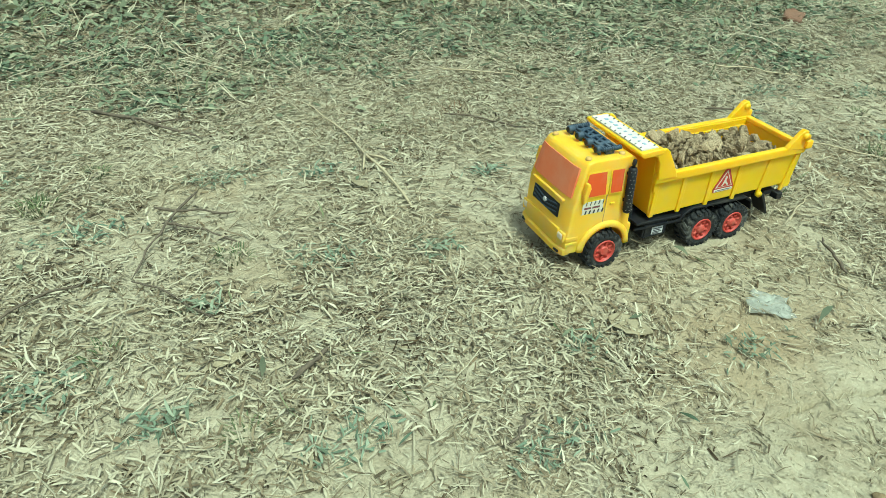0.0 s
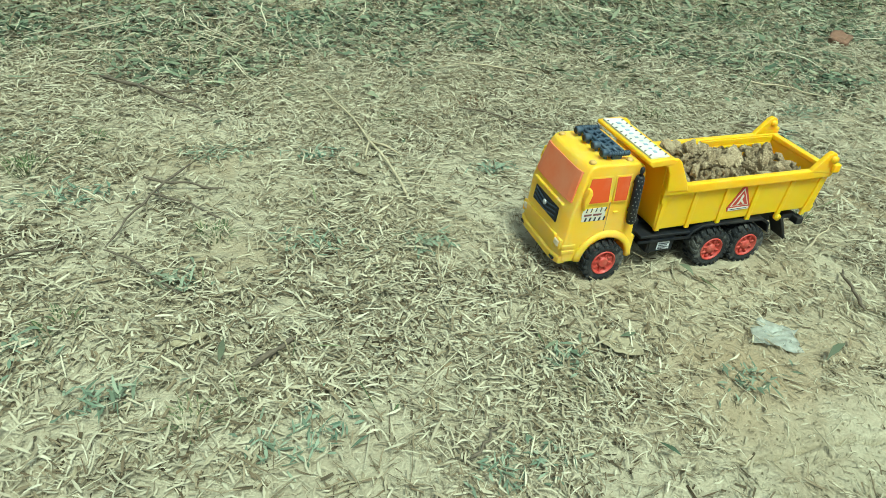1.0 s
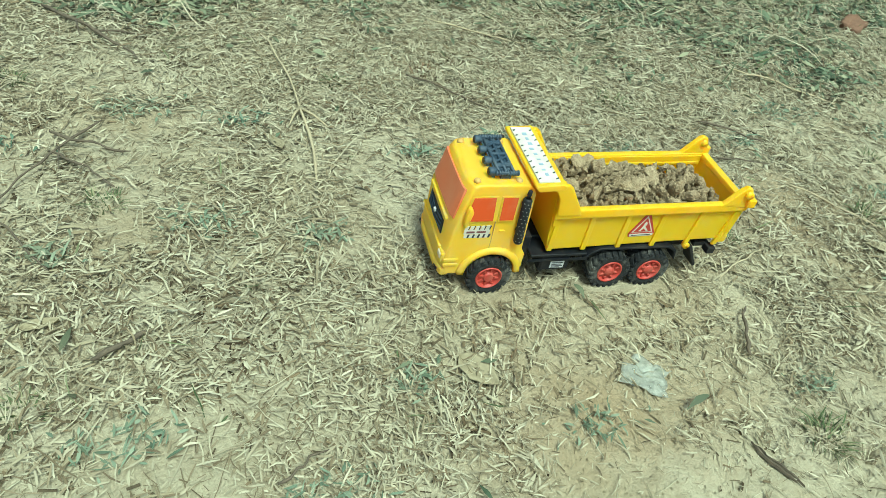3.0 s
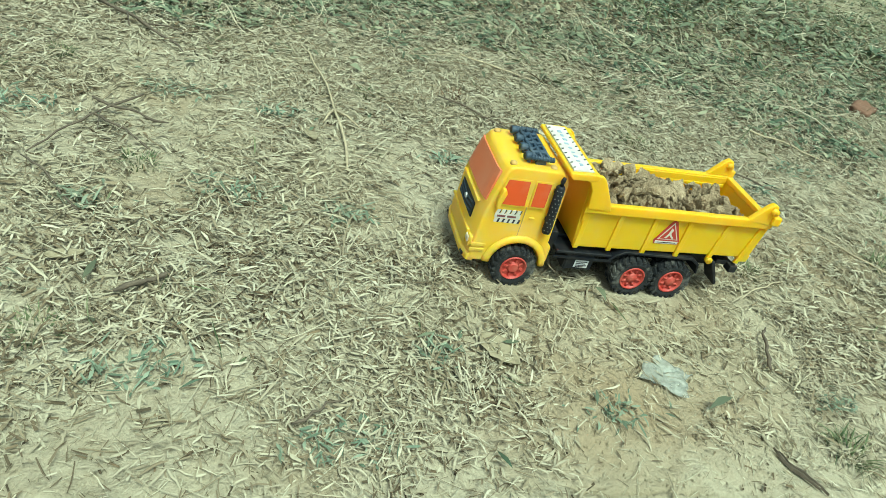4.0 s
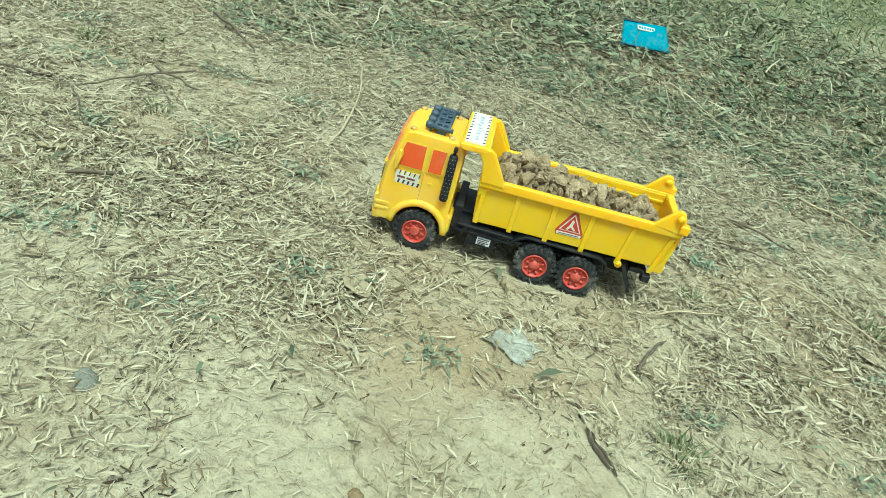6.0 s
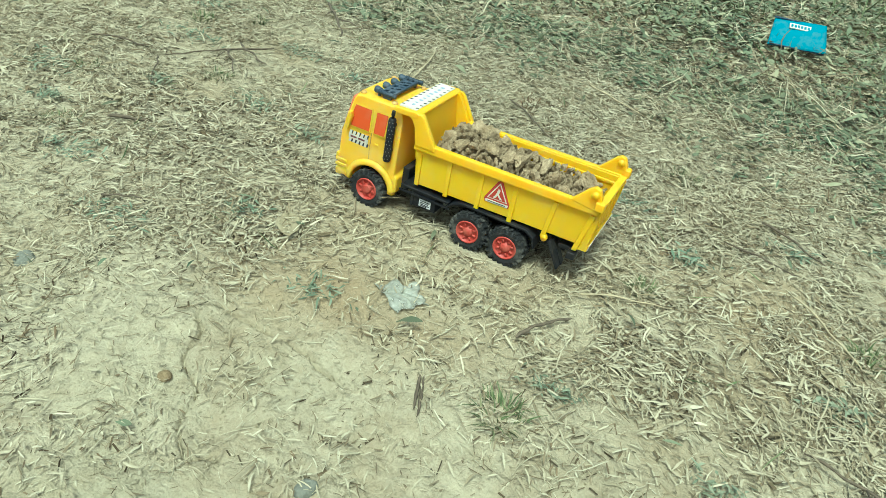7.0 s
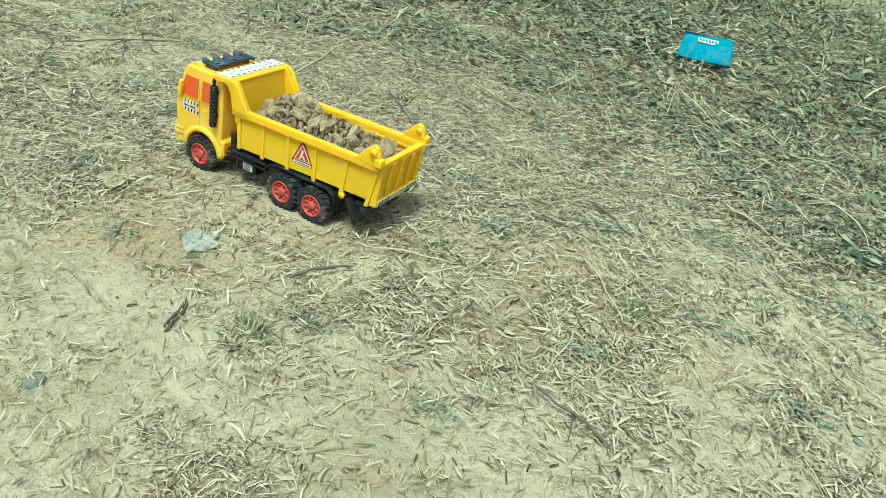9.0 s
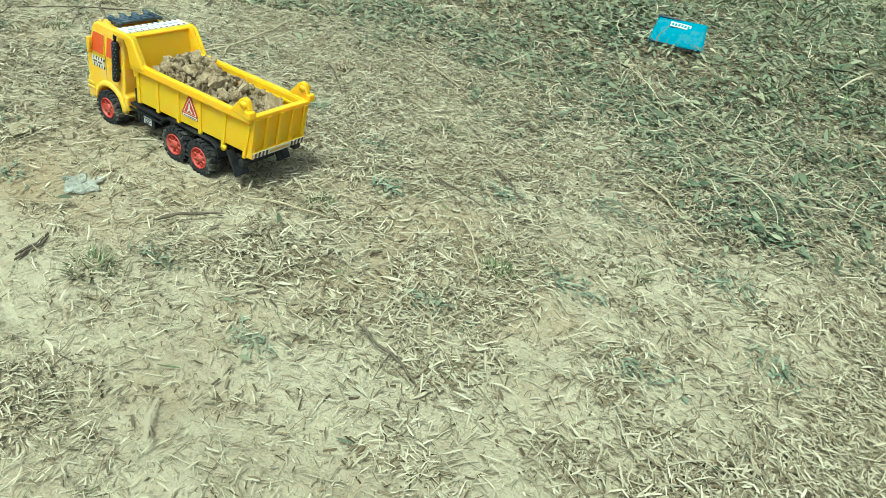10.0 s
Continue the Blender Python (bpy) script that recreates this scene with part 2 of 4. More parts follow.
def rounded_prism(outline, levels, shift):
    """A slab through several y levels; shift(x, y, z) moves each point's x."""
    bm = bmesh.new()
    rings = [[bm.verts.new((shift(x, y, z), y, z)) for x, z in outline] for y in levels]
    n = len(outline)
    for r0, r1 in zip(rings, rings[1:]):
        for i in range(n):
            bm.faces.new((r0[i], r0[(i + 1) % n], r1[(i + 1) % n], r1[i]))
    bm.faces.new(rings[0][::-1])
    bm.faces.new(rings[-1])
    return bm


def corner(x, y, z):
    """Pulls the front of the cab back towards its sides."""
    return x + (0.0050 * max(0.0, (abs(y) - 0.026) / 0.023) ** 2 if x < -0.030 and z > 0.02 else 0.0)


def prismed(outline, y0, y1):
    bm = bmesh.new()
    prism(bm, outline, y0, y1)
    return bm


def tube(bm, points, radii, sides=10):
    """A tube along points, closed at both ends."""
    rings = []
    pts = [Vector(p) for p in points]
    for i, p in enumerate(pts):
        ahead = (pts[min(i + 1, len(pts) - 1)] - pts[max(i - 1, 0)]).normalized()
        side = ahead.cross(Vector((0, 0, 1)))
        if side.length < 1e-3:
            side = ahead.cross(Vector((0, 1, 0)))
        side.normalize()
        up = side.cross(ahead)
        r = radii[i] if isinstance(radii, (list, tuple)) else radii
        rings.append([bm.verts.new(p + r * (math.cos(a) * side + math.sin(a) * up)) for a in (2 * math.pi * k / sides for k in range(sides))])
    for r0, r1 in zip(rings, rings[1:]):
        for k in range(sides):
            bm.faces.new((r0[k], r0[(k + 1) % sides], r1[(k + 1) % sides], r1[k]))
    bm.faces.new(rings[0][::-1])
    bm.faces.new(rings[-1])


def tubed(points, radii, sides=10):
    bm = bmesh.new()
    tube(bm, points, radii, sides)
    return bm


def lathe(profile, sides=32):
    """A body turned round the y axis from rows of (radius, y)."""
    bm = bmesh.new()
    rings = []
    for r, y in profile:
        if r < 1e-6:
            rings.append([bm.verts.new((0, y, 0))])
        else:
            rings.append([bm.verts.new((r * math.cos(a), y, r * math.sin(a))) for a in (2 * math.pi * k / sides for k in range(sides))])
    for r0, r1 in zip(rings, rings[1:]):
        for k in range(sides):
            j = (k + 1) % sides
            if len(r0) == 1:
                bm.faces.new((r0[0], r1[j], r1[k]))
            elif len(r1) == 1:
                bm.faces.new((r0[k], r0[j], r1[0]))
            else:
                bm.faces.new((r0[k], r0[j], r1[j], r1[k]))
    return bm


# ---- the lie of the ground ----
TABLES = {}


def value_noise(x, y, size, seed):
    """Smooth noise from 0 to 1 with features of that size in metres."""
    if seed not in TABLES:
        TABLES[seed] = np.random.RandomState(seed).rand(256, 256)
    tab = TABLES[seed]
    u, v = np.asarray(x, float) / size + 400.3, np.asarray(y, float) / size + 411.7
    i, j = np.floor(u).astype(int), np.floor(v).astype(int)
    fu, fv = u - i, v - j
    fu, fv = fu * fu * (3 - 2 * fu), fv * fv * (3 - 2 * fv)
    i0, j0, i1, j1 = i % 256, j % 256, (i + 1) % 256, (j + 1) % 256
    return (tab[i0, j0] * (1 - fu) + tab[i1, j0] * fu) * (1 - fv) + (tab[i0, j1] * (1 - fu) + tab[i1, j1] * fu) * fv


def ramp01(v, a, b):
    s = np.clip((np.asarray(v, float) - a) / (b - a), 0, 1)
    return s * s * (3 - 2 * s)


def bare(x, y):
    """1 where the trodden soil lies open, 0 where litter covers it."""
    x, y = np.asarray(x, float), np.asarray(y, float)
    edge = 0.18 * (value_noise(x, y, 0.22, 11) - 0.5) + 0.12 * (value_noise(x, y, 0.07, 12) - 0.5)
    rim = -0.34 + 0.05 * ramp01(x, -0.25, 0.05) - 0.20 * ramp01(x, 0.14, 0.46)
    open_yard = 1 - ramp01(y + edge - rim, -0.05, 0.07)
    west = (1 - ramp01(x + edge, -0.50, -0.04)) * (1 - ramp01(y + edge, 0.28, 0.70)) * 0.85 * ramp01(value_noise(x, y, 0.17, 19) + 0.3 * value_noise(x, y, 0.05, 14), 0.45, 0.95)
    trail = 0.75 * (1 - ramp01(np.hypot((x - 0.50) / 0.26, (y - 0.06) / 0.10) + 4 * edge, 0.6, 1.3))
    trail = np.maximum(trail, 0.8 * (1 - ramp01(np.hypot((x - 0.08) / 0.15, (y + 0.235) / 0.07) + 4 * edge, 0.6, 1.2)))
    spots = ramp01(value_noise(x, y, 0.13, 13) + 0.35 * value_noise(x, y, 0.045, 14), 0.80, 1.05) * (1 - ramp01(y, 0.3, 0.8))
    return np.clip(np.maximum(np.maximum(open_yard, np.maximum(west, trail)), 0.8 * spots), 0, 1)


def green(x, y):
    """How much wilted green lies among the straw."""
    x, y = np.asarray(x, float), np.asarray(y, float)
    border = 0.52 + 0.10 * ramp01(-x, 0.05, 0.35) - 0.07 * ramp01(x, 0.25, 0.9)
    return ramp01(y + 0.55 * (value_noise(x, y, 0.30, 15) - 0.5) + 0.25 * (value_noise(x, y, 0.09, 20) - 0.5) - border, -0.16, 0.20)


CRACK_SEEDS = np.random.RandomState(5).rand(34, 2) * np.array([1.5, 0.75]) + np.array([-0.75, -1.0])


def cracks(x, y):
    """Depth of the drying cracks in the open soil."""
    x, y = np.asarray(x, float), np.asarray(y, float)
    depth = np.zeros_like(x)
    near = (x > -0.7) & (x < 0.7) & (y < -0.28) & (y > -1.0)
    if near.any():
        px = x[near] + 0.05 * (value_noise(x[near], y[near], 0.05, 16) - 0.5)
        py = y[near] + 0.05 * (value_noise(x[near], y[near], 0.05, 17) - 0.5)
        d = np.sort(np.hypot(px[:, None] - CRACK_SEEDS[:, 0], py[:, None] - CRACK_SEEDS[:, 1]), axis=1)
        gap = d[:, 1] - d[:, 0]
        some = ramp01(value_noise(x[near], y[near], 0.12, 18), 0.34, 0.50) * ramp01(bare(x[near], y[near]), 0.3, 0.7)
        depth[near] = 0.011 * (1 - ramp01(gap, 0.0010, 0.0042)) * some
    return depth


def height(x, y):
    """The ground's height: gentle swells, trodden lumps, level where the truck stands."""
    x, y = np.asarray(x, float), np.asarray(y, float)
    off = np.maximum(np.maximum(-0.10 - x, x - 0.34), 0) ** 2 + np.maximum(np.abs(y) - 0.10, 0) ** 2
    free = ramp01(np.sqrt(off), 0.0, 0.25)
    swell = 0.022 * (value_noise(x, y, 0.55, 21) - 0.5) + 0.011 * (value_noise(x, y, 0.16, 22) - 0.5)
    lumps = 0.0055 * (value_noise(x, y, 0.05, 23) - 0.5) + 0.0042 * (value_noise(x, y, 0.021, 24) - 0.5)
    lumps = lumps + 0.0042 * (value_noise(x, y, 0.0105, 26) - 0.5) * (1 - ramp01(y, -0.3, -0.2))
    far = 0.25 * ramp01(np.hypot(x, y), 4, 30) * (value_noise(x, y, 6.0, 25) - 0.5)
    return swell * free + lumps * (0.35 + 0.65 * free) + far - cracks(x, y)


def spread(lo, hi, step, reach):
    """Grid lines: even between lo and hi, then ever wider out to reach."""
    out, d, p = [], step, 0.0
    while p < reach:
        d *= 1.22
        p += d
        out.append(p)
    out = np.array(out)
    return np.concatenate([lo - out[::-1], np.arange(lo, hi, step), hi + out])


def mesh_object(name, verts, faces, material, smooth=False):
    me = bpy.data.meshes.new(name)
    nv, nf, k = len(verts), len(faces), faces.shape[1]
    me.vertices.add(nv)
    me.vertices.foreach_set("co", np.ascontiguousarray(verts, dtype=np.float32).ravel())
    me.loops.add(nf * k)
    me.loops.foreach_set("vertex_index", np.ascontiguousarray(faces, dtype=np.int32).ravel())
    me.polygons.add(nf)
    me.polygons.foreach_set("loop_start", np.arange(0, nf * k, k, dtype=np.int32))
    me.polygons.foreach_set("use_smooth", np.full(nf, smooth))
    me.update(calc_edges=True)
    me.materials.append(material)
    return new(name, me)


gx = np.unique(np.concatenate([spread(-1.2, 1.7, 0.012, 90), np.arange(-0.42, 0.58, 0.0026)]))
gy = np.unique(np.concatenate([spread(-0.9, 1.9, 0.012, 90), np.arange(-0.64, -0.27, 0.0026)]))
GX, GY = np.meshgrid(gx, gy)
quads = (np.arange(len(gy) - 1)[:, None] * len(gx) + np.arange(len(gx) - 1)[None]).ravel()
ground = mesh_object("ground", np.stack([GX.ravel(), GY.ravel(), height(GX.ravel(), GY.ravel())], 1),
                     np.stack([quads, quads + 1, quads + 1 + len(gx), quads + len(gx)], 1), GROUND, True)
tagged(ground, "pale dry trodden soil with fine cracks, partly open", "ground", kind="structure")

# ---- litter ----
rng = np.random.RandomState(7)


def scatter(count, x0, x1, y0, y1, keep):
    x = rng.uniform(x0, x1, count) + rng.normal(0, 0.07 * (x1 - x0), count) * (rng.rand(count) < 0.6)
    y = rng.uniform(y0, y1, count) + rng.normal(0, 0.07 * (y1 - y0), count) * (rng.rand(count) < 0.6)
    ok = rng.rand(count) < keep(x, y)
    ok &= ~((np.minimum(np.minimum(np.abs(x), np.abs(x - 0.1474)), np.abs(x - 0.198)) < 0.032) & (np.abs(np.abs(y) - 0.0455) < 0.024))
    return x[ok], y[ok]


def strips(x, y, length, width, sections=3, lift=(0.0, 0.004), tilt=0.08, arch=0.12, bend=0.25, tip=0.35, rise=None, ridge=0.0):
    """Flat curved pieces lying on the ground: straws, leaves, blades."""
    n = len(x)
    L, W = rng.uniform(*length, n) * rng.uniform(0.55, 1.0, n), rng.uniform(*width, n)
    trodden = 1 - 0.30 * ramp01(-np.asarray(y), 0.10, 0.36)
    L, W = L * trodden, W * trodden
    # neighbours lie roughly alike, as they fell
    a = 9.0 * value_noise(x, y, 0.09, 61) + rng.normal(0, 1.3, n) + np.pi * (rng.rand(n) < 0.5)
    s = np.linspace(-0.5, 0.5, sections)[None]
    shape = (tip + (1 - tip) * (1 - (2 * np.abs(s)) ** 2)) if sections > 2 else np.ones((1, sections))
    shape = shape * rng.uniform(0.75, 1.25, (n, sections))
    side = rng.normal(0, bend, n)[:, None] * L[:, None] * (s ** 2) + rng.normal(0, 0.35 * bend, n)[:, None] * L[:, None] * s ** 3 * 4
    along = L[:, None] * s
    px = x[:, None] + np.cos(a)[:, None] * along - np.sin(a)[:, None] * side
    py = y[:, None] + np.sin(a)[:, None] * along + np.cos(a)[:, None] * side
    up = rng.uniform(*lift, n)[:, None] + np.abs(rng.normal(0, tilt, n))[:, None] * (along + 0.5 * L[:, None])
    up = up + np.abs(rng.normal(0, arch, n))[:, None] * L[:, None] * (0.25 - s ** 2)
    if rise is not None:
        up = up + rng.uniform(*rise, n)[:, None] * L[:, None] * (s + 0.5) ** 1.3
    roll = rng.normal(0, 0.35, n)[:, None]
    hw = W[:, None] * 0.5 * shape
    dx, dy, dz = -np.sin(a)[:, None] * np.cos(roll), np.cos(a)[:, None] * np.cos(roll), np.sin(roll)
    base = height(px, py) + up + 0.6 * np.abs(dz) * hw
    v = np.stack([np.stack([px + hw * dx, py + hw * dy, base + hw * dz], -1), np.stack([px - hw * dx, py - hw * dy, base - hw * dz], -1)], 2)
    if ridge:
        top = np.stack([px, py, base + ridge * W[:, None] + 0 * px], -1)[:, :, None]
        v = np.concatenate([v[:, :, :1], top, v[:, :, 1:]], 2)
        idx = np.arange(n * sections * 3).reshape(n, sections, 3)
        f = np.concatenate([np.stack([idx[:, :-1, k], idx[:, :-1, k + 1], idx[:, 1:, k + 1], idx[:, 1:, k]], -1).reshape(-1, 4) for k in (0, 1)])
        return v.reshape(-1, 3), f
    idx = np.arange(n * sections * 2).reshape(n, sections, 2)
    f = np.stack([idx[:, :-1, 0], idx[:, :-1, 1], idx[:, 1:, 1], idx[:, 1:, 0]], -1).reshape(-1, 4)
    return v.reshape(-1, 3), f


def stuff(name, groups, material, label, category):
    vs, fs, n = [], [], 0
    for v, f in groups:
        vs.append(v)
        fs.append(f + n)
        n += len(v)
    return tagged(mesh_object(name, np.concatenate(vs), np.concatenate(fs), material), label, category, kind="stuff")


def cover(x, y):
    """How thickly straw lies: clumps and thin places at three sizes."""
    x, y = np.asarray(x, float), np.asarray(y, float)
    clump = value_noise(x, y, 0.16, 30) + 0.8 * value_noise(x, y, 0.055, 31) + 0.5 * value_noise(x, y, 0.022, 32)
    thick = 0.16 + 0.84 * ramp01(clump, 0.75, 1.50)
    thick = np.maximum(thick, 0.85 * ramp01(y, 0.25, 0.6))
    return thick * (1 - 0.62 * bare(x, y))


def near_rim(x, y):
    """Thins the litter out unevenly towards the rim of the dense patch."""
    x, y = np.asarray(x, float), np.asarray(y, float)
    n = 0.5 * (value_noise(x, y, 0.3, 51) - 0.5) + 0.3 * (value_noise(x, y, 0.1, 52) - 0.5)
    return ramp01(1.55 - np.hypot(x - 0.2, np.maximum(0.2 - y, 0) / 0.85) + n, 0.0, 0.45)


def middle_rim(x, y):
    n = 1.1 * (value_noise(x, y, 0.7, 56) - 0.5) + 0.5 * (value_noise(x, y, 0.2, 57) - 0.5)
    return (1 - ramp01(np.hypot(np.asarray(x) - 0.4, np.asarray(y) - 1.0) + n, 1.2, 2.7)) * (0.35 + 0.65 * ramp01(y, 0.9, 1.3))


def far_rim(x, y):
    n = 2.4 * (value_noise(x, y, 1.2, 58) - 0.5)
    return ramp01(y + n, 1.6, 3.0) * (1 - ramp01(np.hypot(np.asarray(x) - 0.5, np.asarray(y) - 2.0) + n, 4.0, 8.0))


NEAR = (-1.05, 1.45, -0.75, 1.0)
MIDDLE = (-2.2, 3.0, 0.85, 3.4)
FAR = (-6.0, 7.0, 1.6, 9.0)
EAST = (1.2, 2.7, -0.7, 1.1)
BEYOND = (-4.0, 9.0, 7.0, 22.0)
FIELD = (-9.0, 9.0, -7.0, 10.0)


def field(x, y):
    """Thinner litter over the wider yard, leaving the dense patch alone."""
    out = np.hypot(x - 0.3, y - 0.5) + 0.8 * (value_noise(x, y, 0.6, 59) - 0.5)
    away = np.hypot(x - 0.3, y - 1.0)
    return ramp01(out, 0.9, 1.7) * (1 - ramp01(away + 2.5 * (value_noise(x, y, 1.4, 53) - 0.5), 4.0, 8.5)) * (0.4 + 0.6 * value_noise(x, y, 0.5, 54))


def east_rim(x, y):
    n = 0.7 * (value_noise(x, y, 0.3, 50) - 0.5)
    return 0.8 * ramp01(x + n, 1.2, 1.5) * (1 - ramp01(np.hypot(x - 1.3, y - 0.5) + n, 0.8, 1.5))


straws = [
    # dusty chopped pieces pressed into the soil
    strips(*scatter(330000, *NEAR, lambda x, y: cover(x, y) * near_rim(x, y)), (0.006, 0.025), (0.0008, 0.0026), 3, (-0.0005, 0.0080), 0.22, 0.12, 0.18, 0.55),
    # long thin stalks on top
    strips(*scatter(30000, *NEAR, lambda x, y: cover(x, y) * near_rim(x, y)), (0.022, 0.065), (0.0008, 0.0018), 4, (0.0, 0.006), 0.05, 0.06, 0.18, 0.6, None, 0.5),
    # short hair-thin fibres everywhere
    strips(*scatter(170000, *NEAR, lambda x, y: 0.34 + 0.62 * cover(x, y)), (0.004, 0.017), (0.0005, 0.0011), 2, (-0.0003, 0.0022), 0.06),
    strips(*scatter(32000, *MIDDLE, lambda x, y: 0.9 * middle_rim(x, y)), (0.010, 0.040), (0.0012, 0.0030), 3, (0.0, 0.018), 0.25, 0.1, 0.3, 0.5),
    strips(*scatter(30000, *EAST, east_rim), (0.012, 0.045), (0.0013, 0.0030), 3, (0.0, 0.008), 0.15, 0.1, 0.3, 0.5),
    strips(*scatter(36000, *FAR, lambda x, y: 0.8 * far_rim(x, y)), (0.04, 0.10), (0.003, 0.006), 3, (0.0, 0.025), 0.15, 0.1, 0.2, 0.5),
    strips(*scatter(70000, *FIELD, field), (0.03, 0.11), (0.003, 0.007), 3, (0.0, 0.015), 0.2, 0.1, 0.25, 0.5),
    # pale chopped pieces lying on the green
    strips(*scatter(30000, *NEAR, lambda x, y: 0.8 * green(x, y)), (0.008, 0.034), (0.0010, 0.0026), 3, (0.002, 0.015), 0.2, 0.12, 0.35, 0.45),
    # long dry grass stalks tangled in the green
    strips(*scatter(9000, *NEAR, lambda x, y: 0.85 * green(x, y) + 0.02), (0.035, 0.10), (0.0009, 0.0020), 6, (0.0, 0.012), 0.12, 0.15, 0.35, 0.5, (0.0, 0.35)),
    strips(*scatter(260, *NEAR, lambda x, y: green(x, y)), (0.12, 0.26), (0.0016, 0.0028), 9, (0.004, 0.016), 0.06, 0.10, 0.25, 0.5, (0.0, 0.2), 0.5),
    strips(*scatter(9000, *MIDDLE, lambda x, y: 0.8 * middle_rim(x, y)), (0.035, 0.12), (0.0014, 0.0030), 5, (0.0, 0.02), 0.15, 0.15, 0.55, 0.5, (0.0, 0.5)),
    strips(*scatter(10000, *BEYOND, lambda x, y: 0.8 + 0 * x), (0.12, 0.30), (0.012, 0.03), 3, (0.0, 0.05), 0.15, 0.1, 0.1, 0.8),
]
stuff("dry_straw", straws, STRAW, "pale dusty dry straw and chopped stems strewn over the soil", "straw")
# dark bits: some rot, the rest stands in for shade between straws
rotten_and_shade = [
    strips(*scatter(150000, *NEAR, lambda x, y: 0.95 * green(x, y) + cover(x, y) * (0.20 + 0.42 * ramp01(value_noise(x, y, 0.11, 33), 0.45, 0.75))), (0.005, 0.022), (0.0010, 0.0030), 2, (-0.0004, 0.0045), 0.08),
    # thicker here to darken the far band like shaded ground
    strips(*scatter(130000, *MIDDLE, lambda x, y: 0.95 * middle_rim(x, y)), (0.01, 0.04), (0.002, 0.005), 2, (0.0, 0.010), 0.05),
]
stuff("rotten_straw_and_shade", rotten_and_shade, HUMUS_AND_SHADE, "dark plant bits under the straw, part rot, part shade put into colour", "litter")
leaves = [
    strips(*scatter(17000, *NEAR, lambda x, y: cover(x, y) ** 1.4 * near_rim(x, y)), (0.014, 0.040), (0.0020, 0.0046), 5, (0.0, 0.005), 0.07, 0.12, 0.25, 0.18, None, 0.15),
    strips(*scatter(8000, *MIDDLE, lambda x, y: 0.6 * middle_rim(x, y)), (0.02, 0.06), (0.004, 0.008), 4, (0.001, 0.018), 0.1, 0.2, 0.15, 0.25),
]
stuff("dry_leaves", leaves, LEAFDRY, "dry curled strap-shaped leaves lying in the straw", "leaves")
wilted = [
    strips(*scatter(40000, *FIELD, lambda x, y: field(x, y) * ramp01(y + 1.5 * (value_noise(x, y, 0.8, 55) - 0.5), -0.5, 2.0)), (0.04, 0.10), (0.006, 0.014), 3, (0.0, 0.02), 0.2, 0.2, 0.2, 0.15),
    strips(*scatter(76000, *NEAR, lambda x, y: 0.003 * cover(x, y) + green(x, y) * (0.20 + 1.6 * value_noise(x, y, 0.14, 40) ** 2)), (0.010, 0.036), (0.0030, 0.0085), 5, (0.001, 0.014), 0.18, 0.22, 0.15, 0.10),
    strips(*scatter(72000, *MIDDLE, lambda x, y: middle_rim(x, y) * (0.2 + 0.85 * value_noise(x, y, 0.25, 41))), (0.018, 0.055), (0.005, 0.013), 4, (0.003, 0.022), 0.22, 0.2, 0.15, 0.12),
    strips(*scatter(36000, *FAR, lambda x, y: far_rim(x, y) * (0.3 + 0.7 * value_noise(x, y, 0.6, 42))), (0.05, 0.11), (0.008, 0.018), 4, (0.003, 0.03), 0.2, 0.2, 0.2, 0.12),
]
stuff("wilted_leaves", wilted, LEAFGREEN, "wilted grey-green leaves lying among the straw", "leaves")
blades = [
    strips(*scatter(11000, *BEYOND, lambda x, y: 0.8 + 0 * x), (0.15, 0.35), (0.015, 0.04), 4, (0.0, 0.02), 0.1, 0.1, 0.4, 0.1, (0.1, 0.8)),
    strips(*scatter(40000, *NEAR, lambda x, y: 0.015 * cover(x, y) + 0.6 * green(x, y) * value_noise(x, y, 0.09, 43)), (0.018, 0.055), (0.0009, 0.0024), 4, (0.0, 0.006), 0.1, 0.1, 0.3, 0.1, (-0.1, 0.6)),
    strips(*scatter(60000, *MIDDLE, lambda x, y: middle_rim(x, y) * (0.6 * value_noise(x, y, 0.2, 44) + 0.3 * ramp01(x, 0.3, 1.0))), (0.025, 0.07), (0.0013, 0.003), 4, (0.0, 0.006), 0.1, 0.1, 0.3, 0.1, (0.0, 0.8)),
    strips(*scatter(40000, *FAR, lambda x, y: 0.7 * far_rim(x, y)), (0.06, 0.16), (0.003, 0.006), 4, (0.0, 0.006), 0.1, 0.1, 0.4, 0.1, (0.2, 1.0)),
]
# low wilting weeds, each a loose cluster of small pointed leaves
spots_x, spots_y = [], []
for wx, wy, wr in ((-0.30, 0.08, 0.022), (-0.60, -0.05, 0.025), (-0.51, -0.12, 0.02), (-0.36, -0.20, 0.025), (-0.20, -0.28, 0.025), (-0.10, -0.17, 0.015), (0.06, -0.235, 0.02), (-0.39, 0.32, 0.03), (-0.56, 0.22, 0.03),
                   (-0.25, 0.30, 0.02), (-0.02, 0.22, 0.02), (0.12, 0.26, 0.02), (0.30, 0.22, 0.02), (0.40, 0.12, 0.018), (0.52, 0.24, 0.02), (0.60, -0.06, 0.02), (0.70, 0.10, 0.025), (0.82, 0.02, 0.02), (0.66, 0.34, 0.03),
                   (0.86, 0.28, 0.03), (0.33, -0.22, 0.015), (0.50, -0.24, 0.015), (-0.17, 0.05, 0.018), (0.95, 0.14, 0.02), (-0.45, 0.03, 0.018), (-0.68, 0.40, 0.03)):
    count = int(25 + 2200 * wr)
    spots_x.append(rng.normal(wx, wr, count))
    spots_y.append(rng.normal(wy, 0.6 * wr, count))
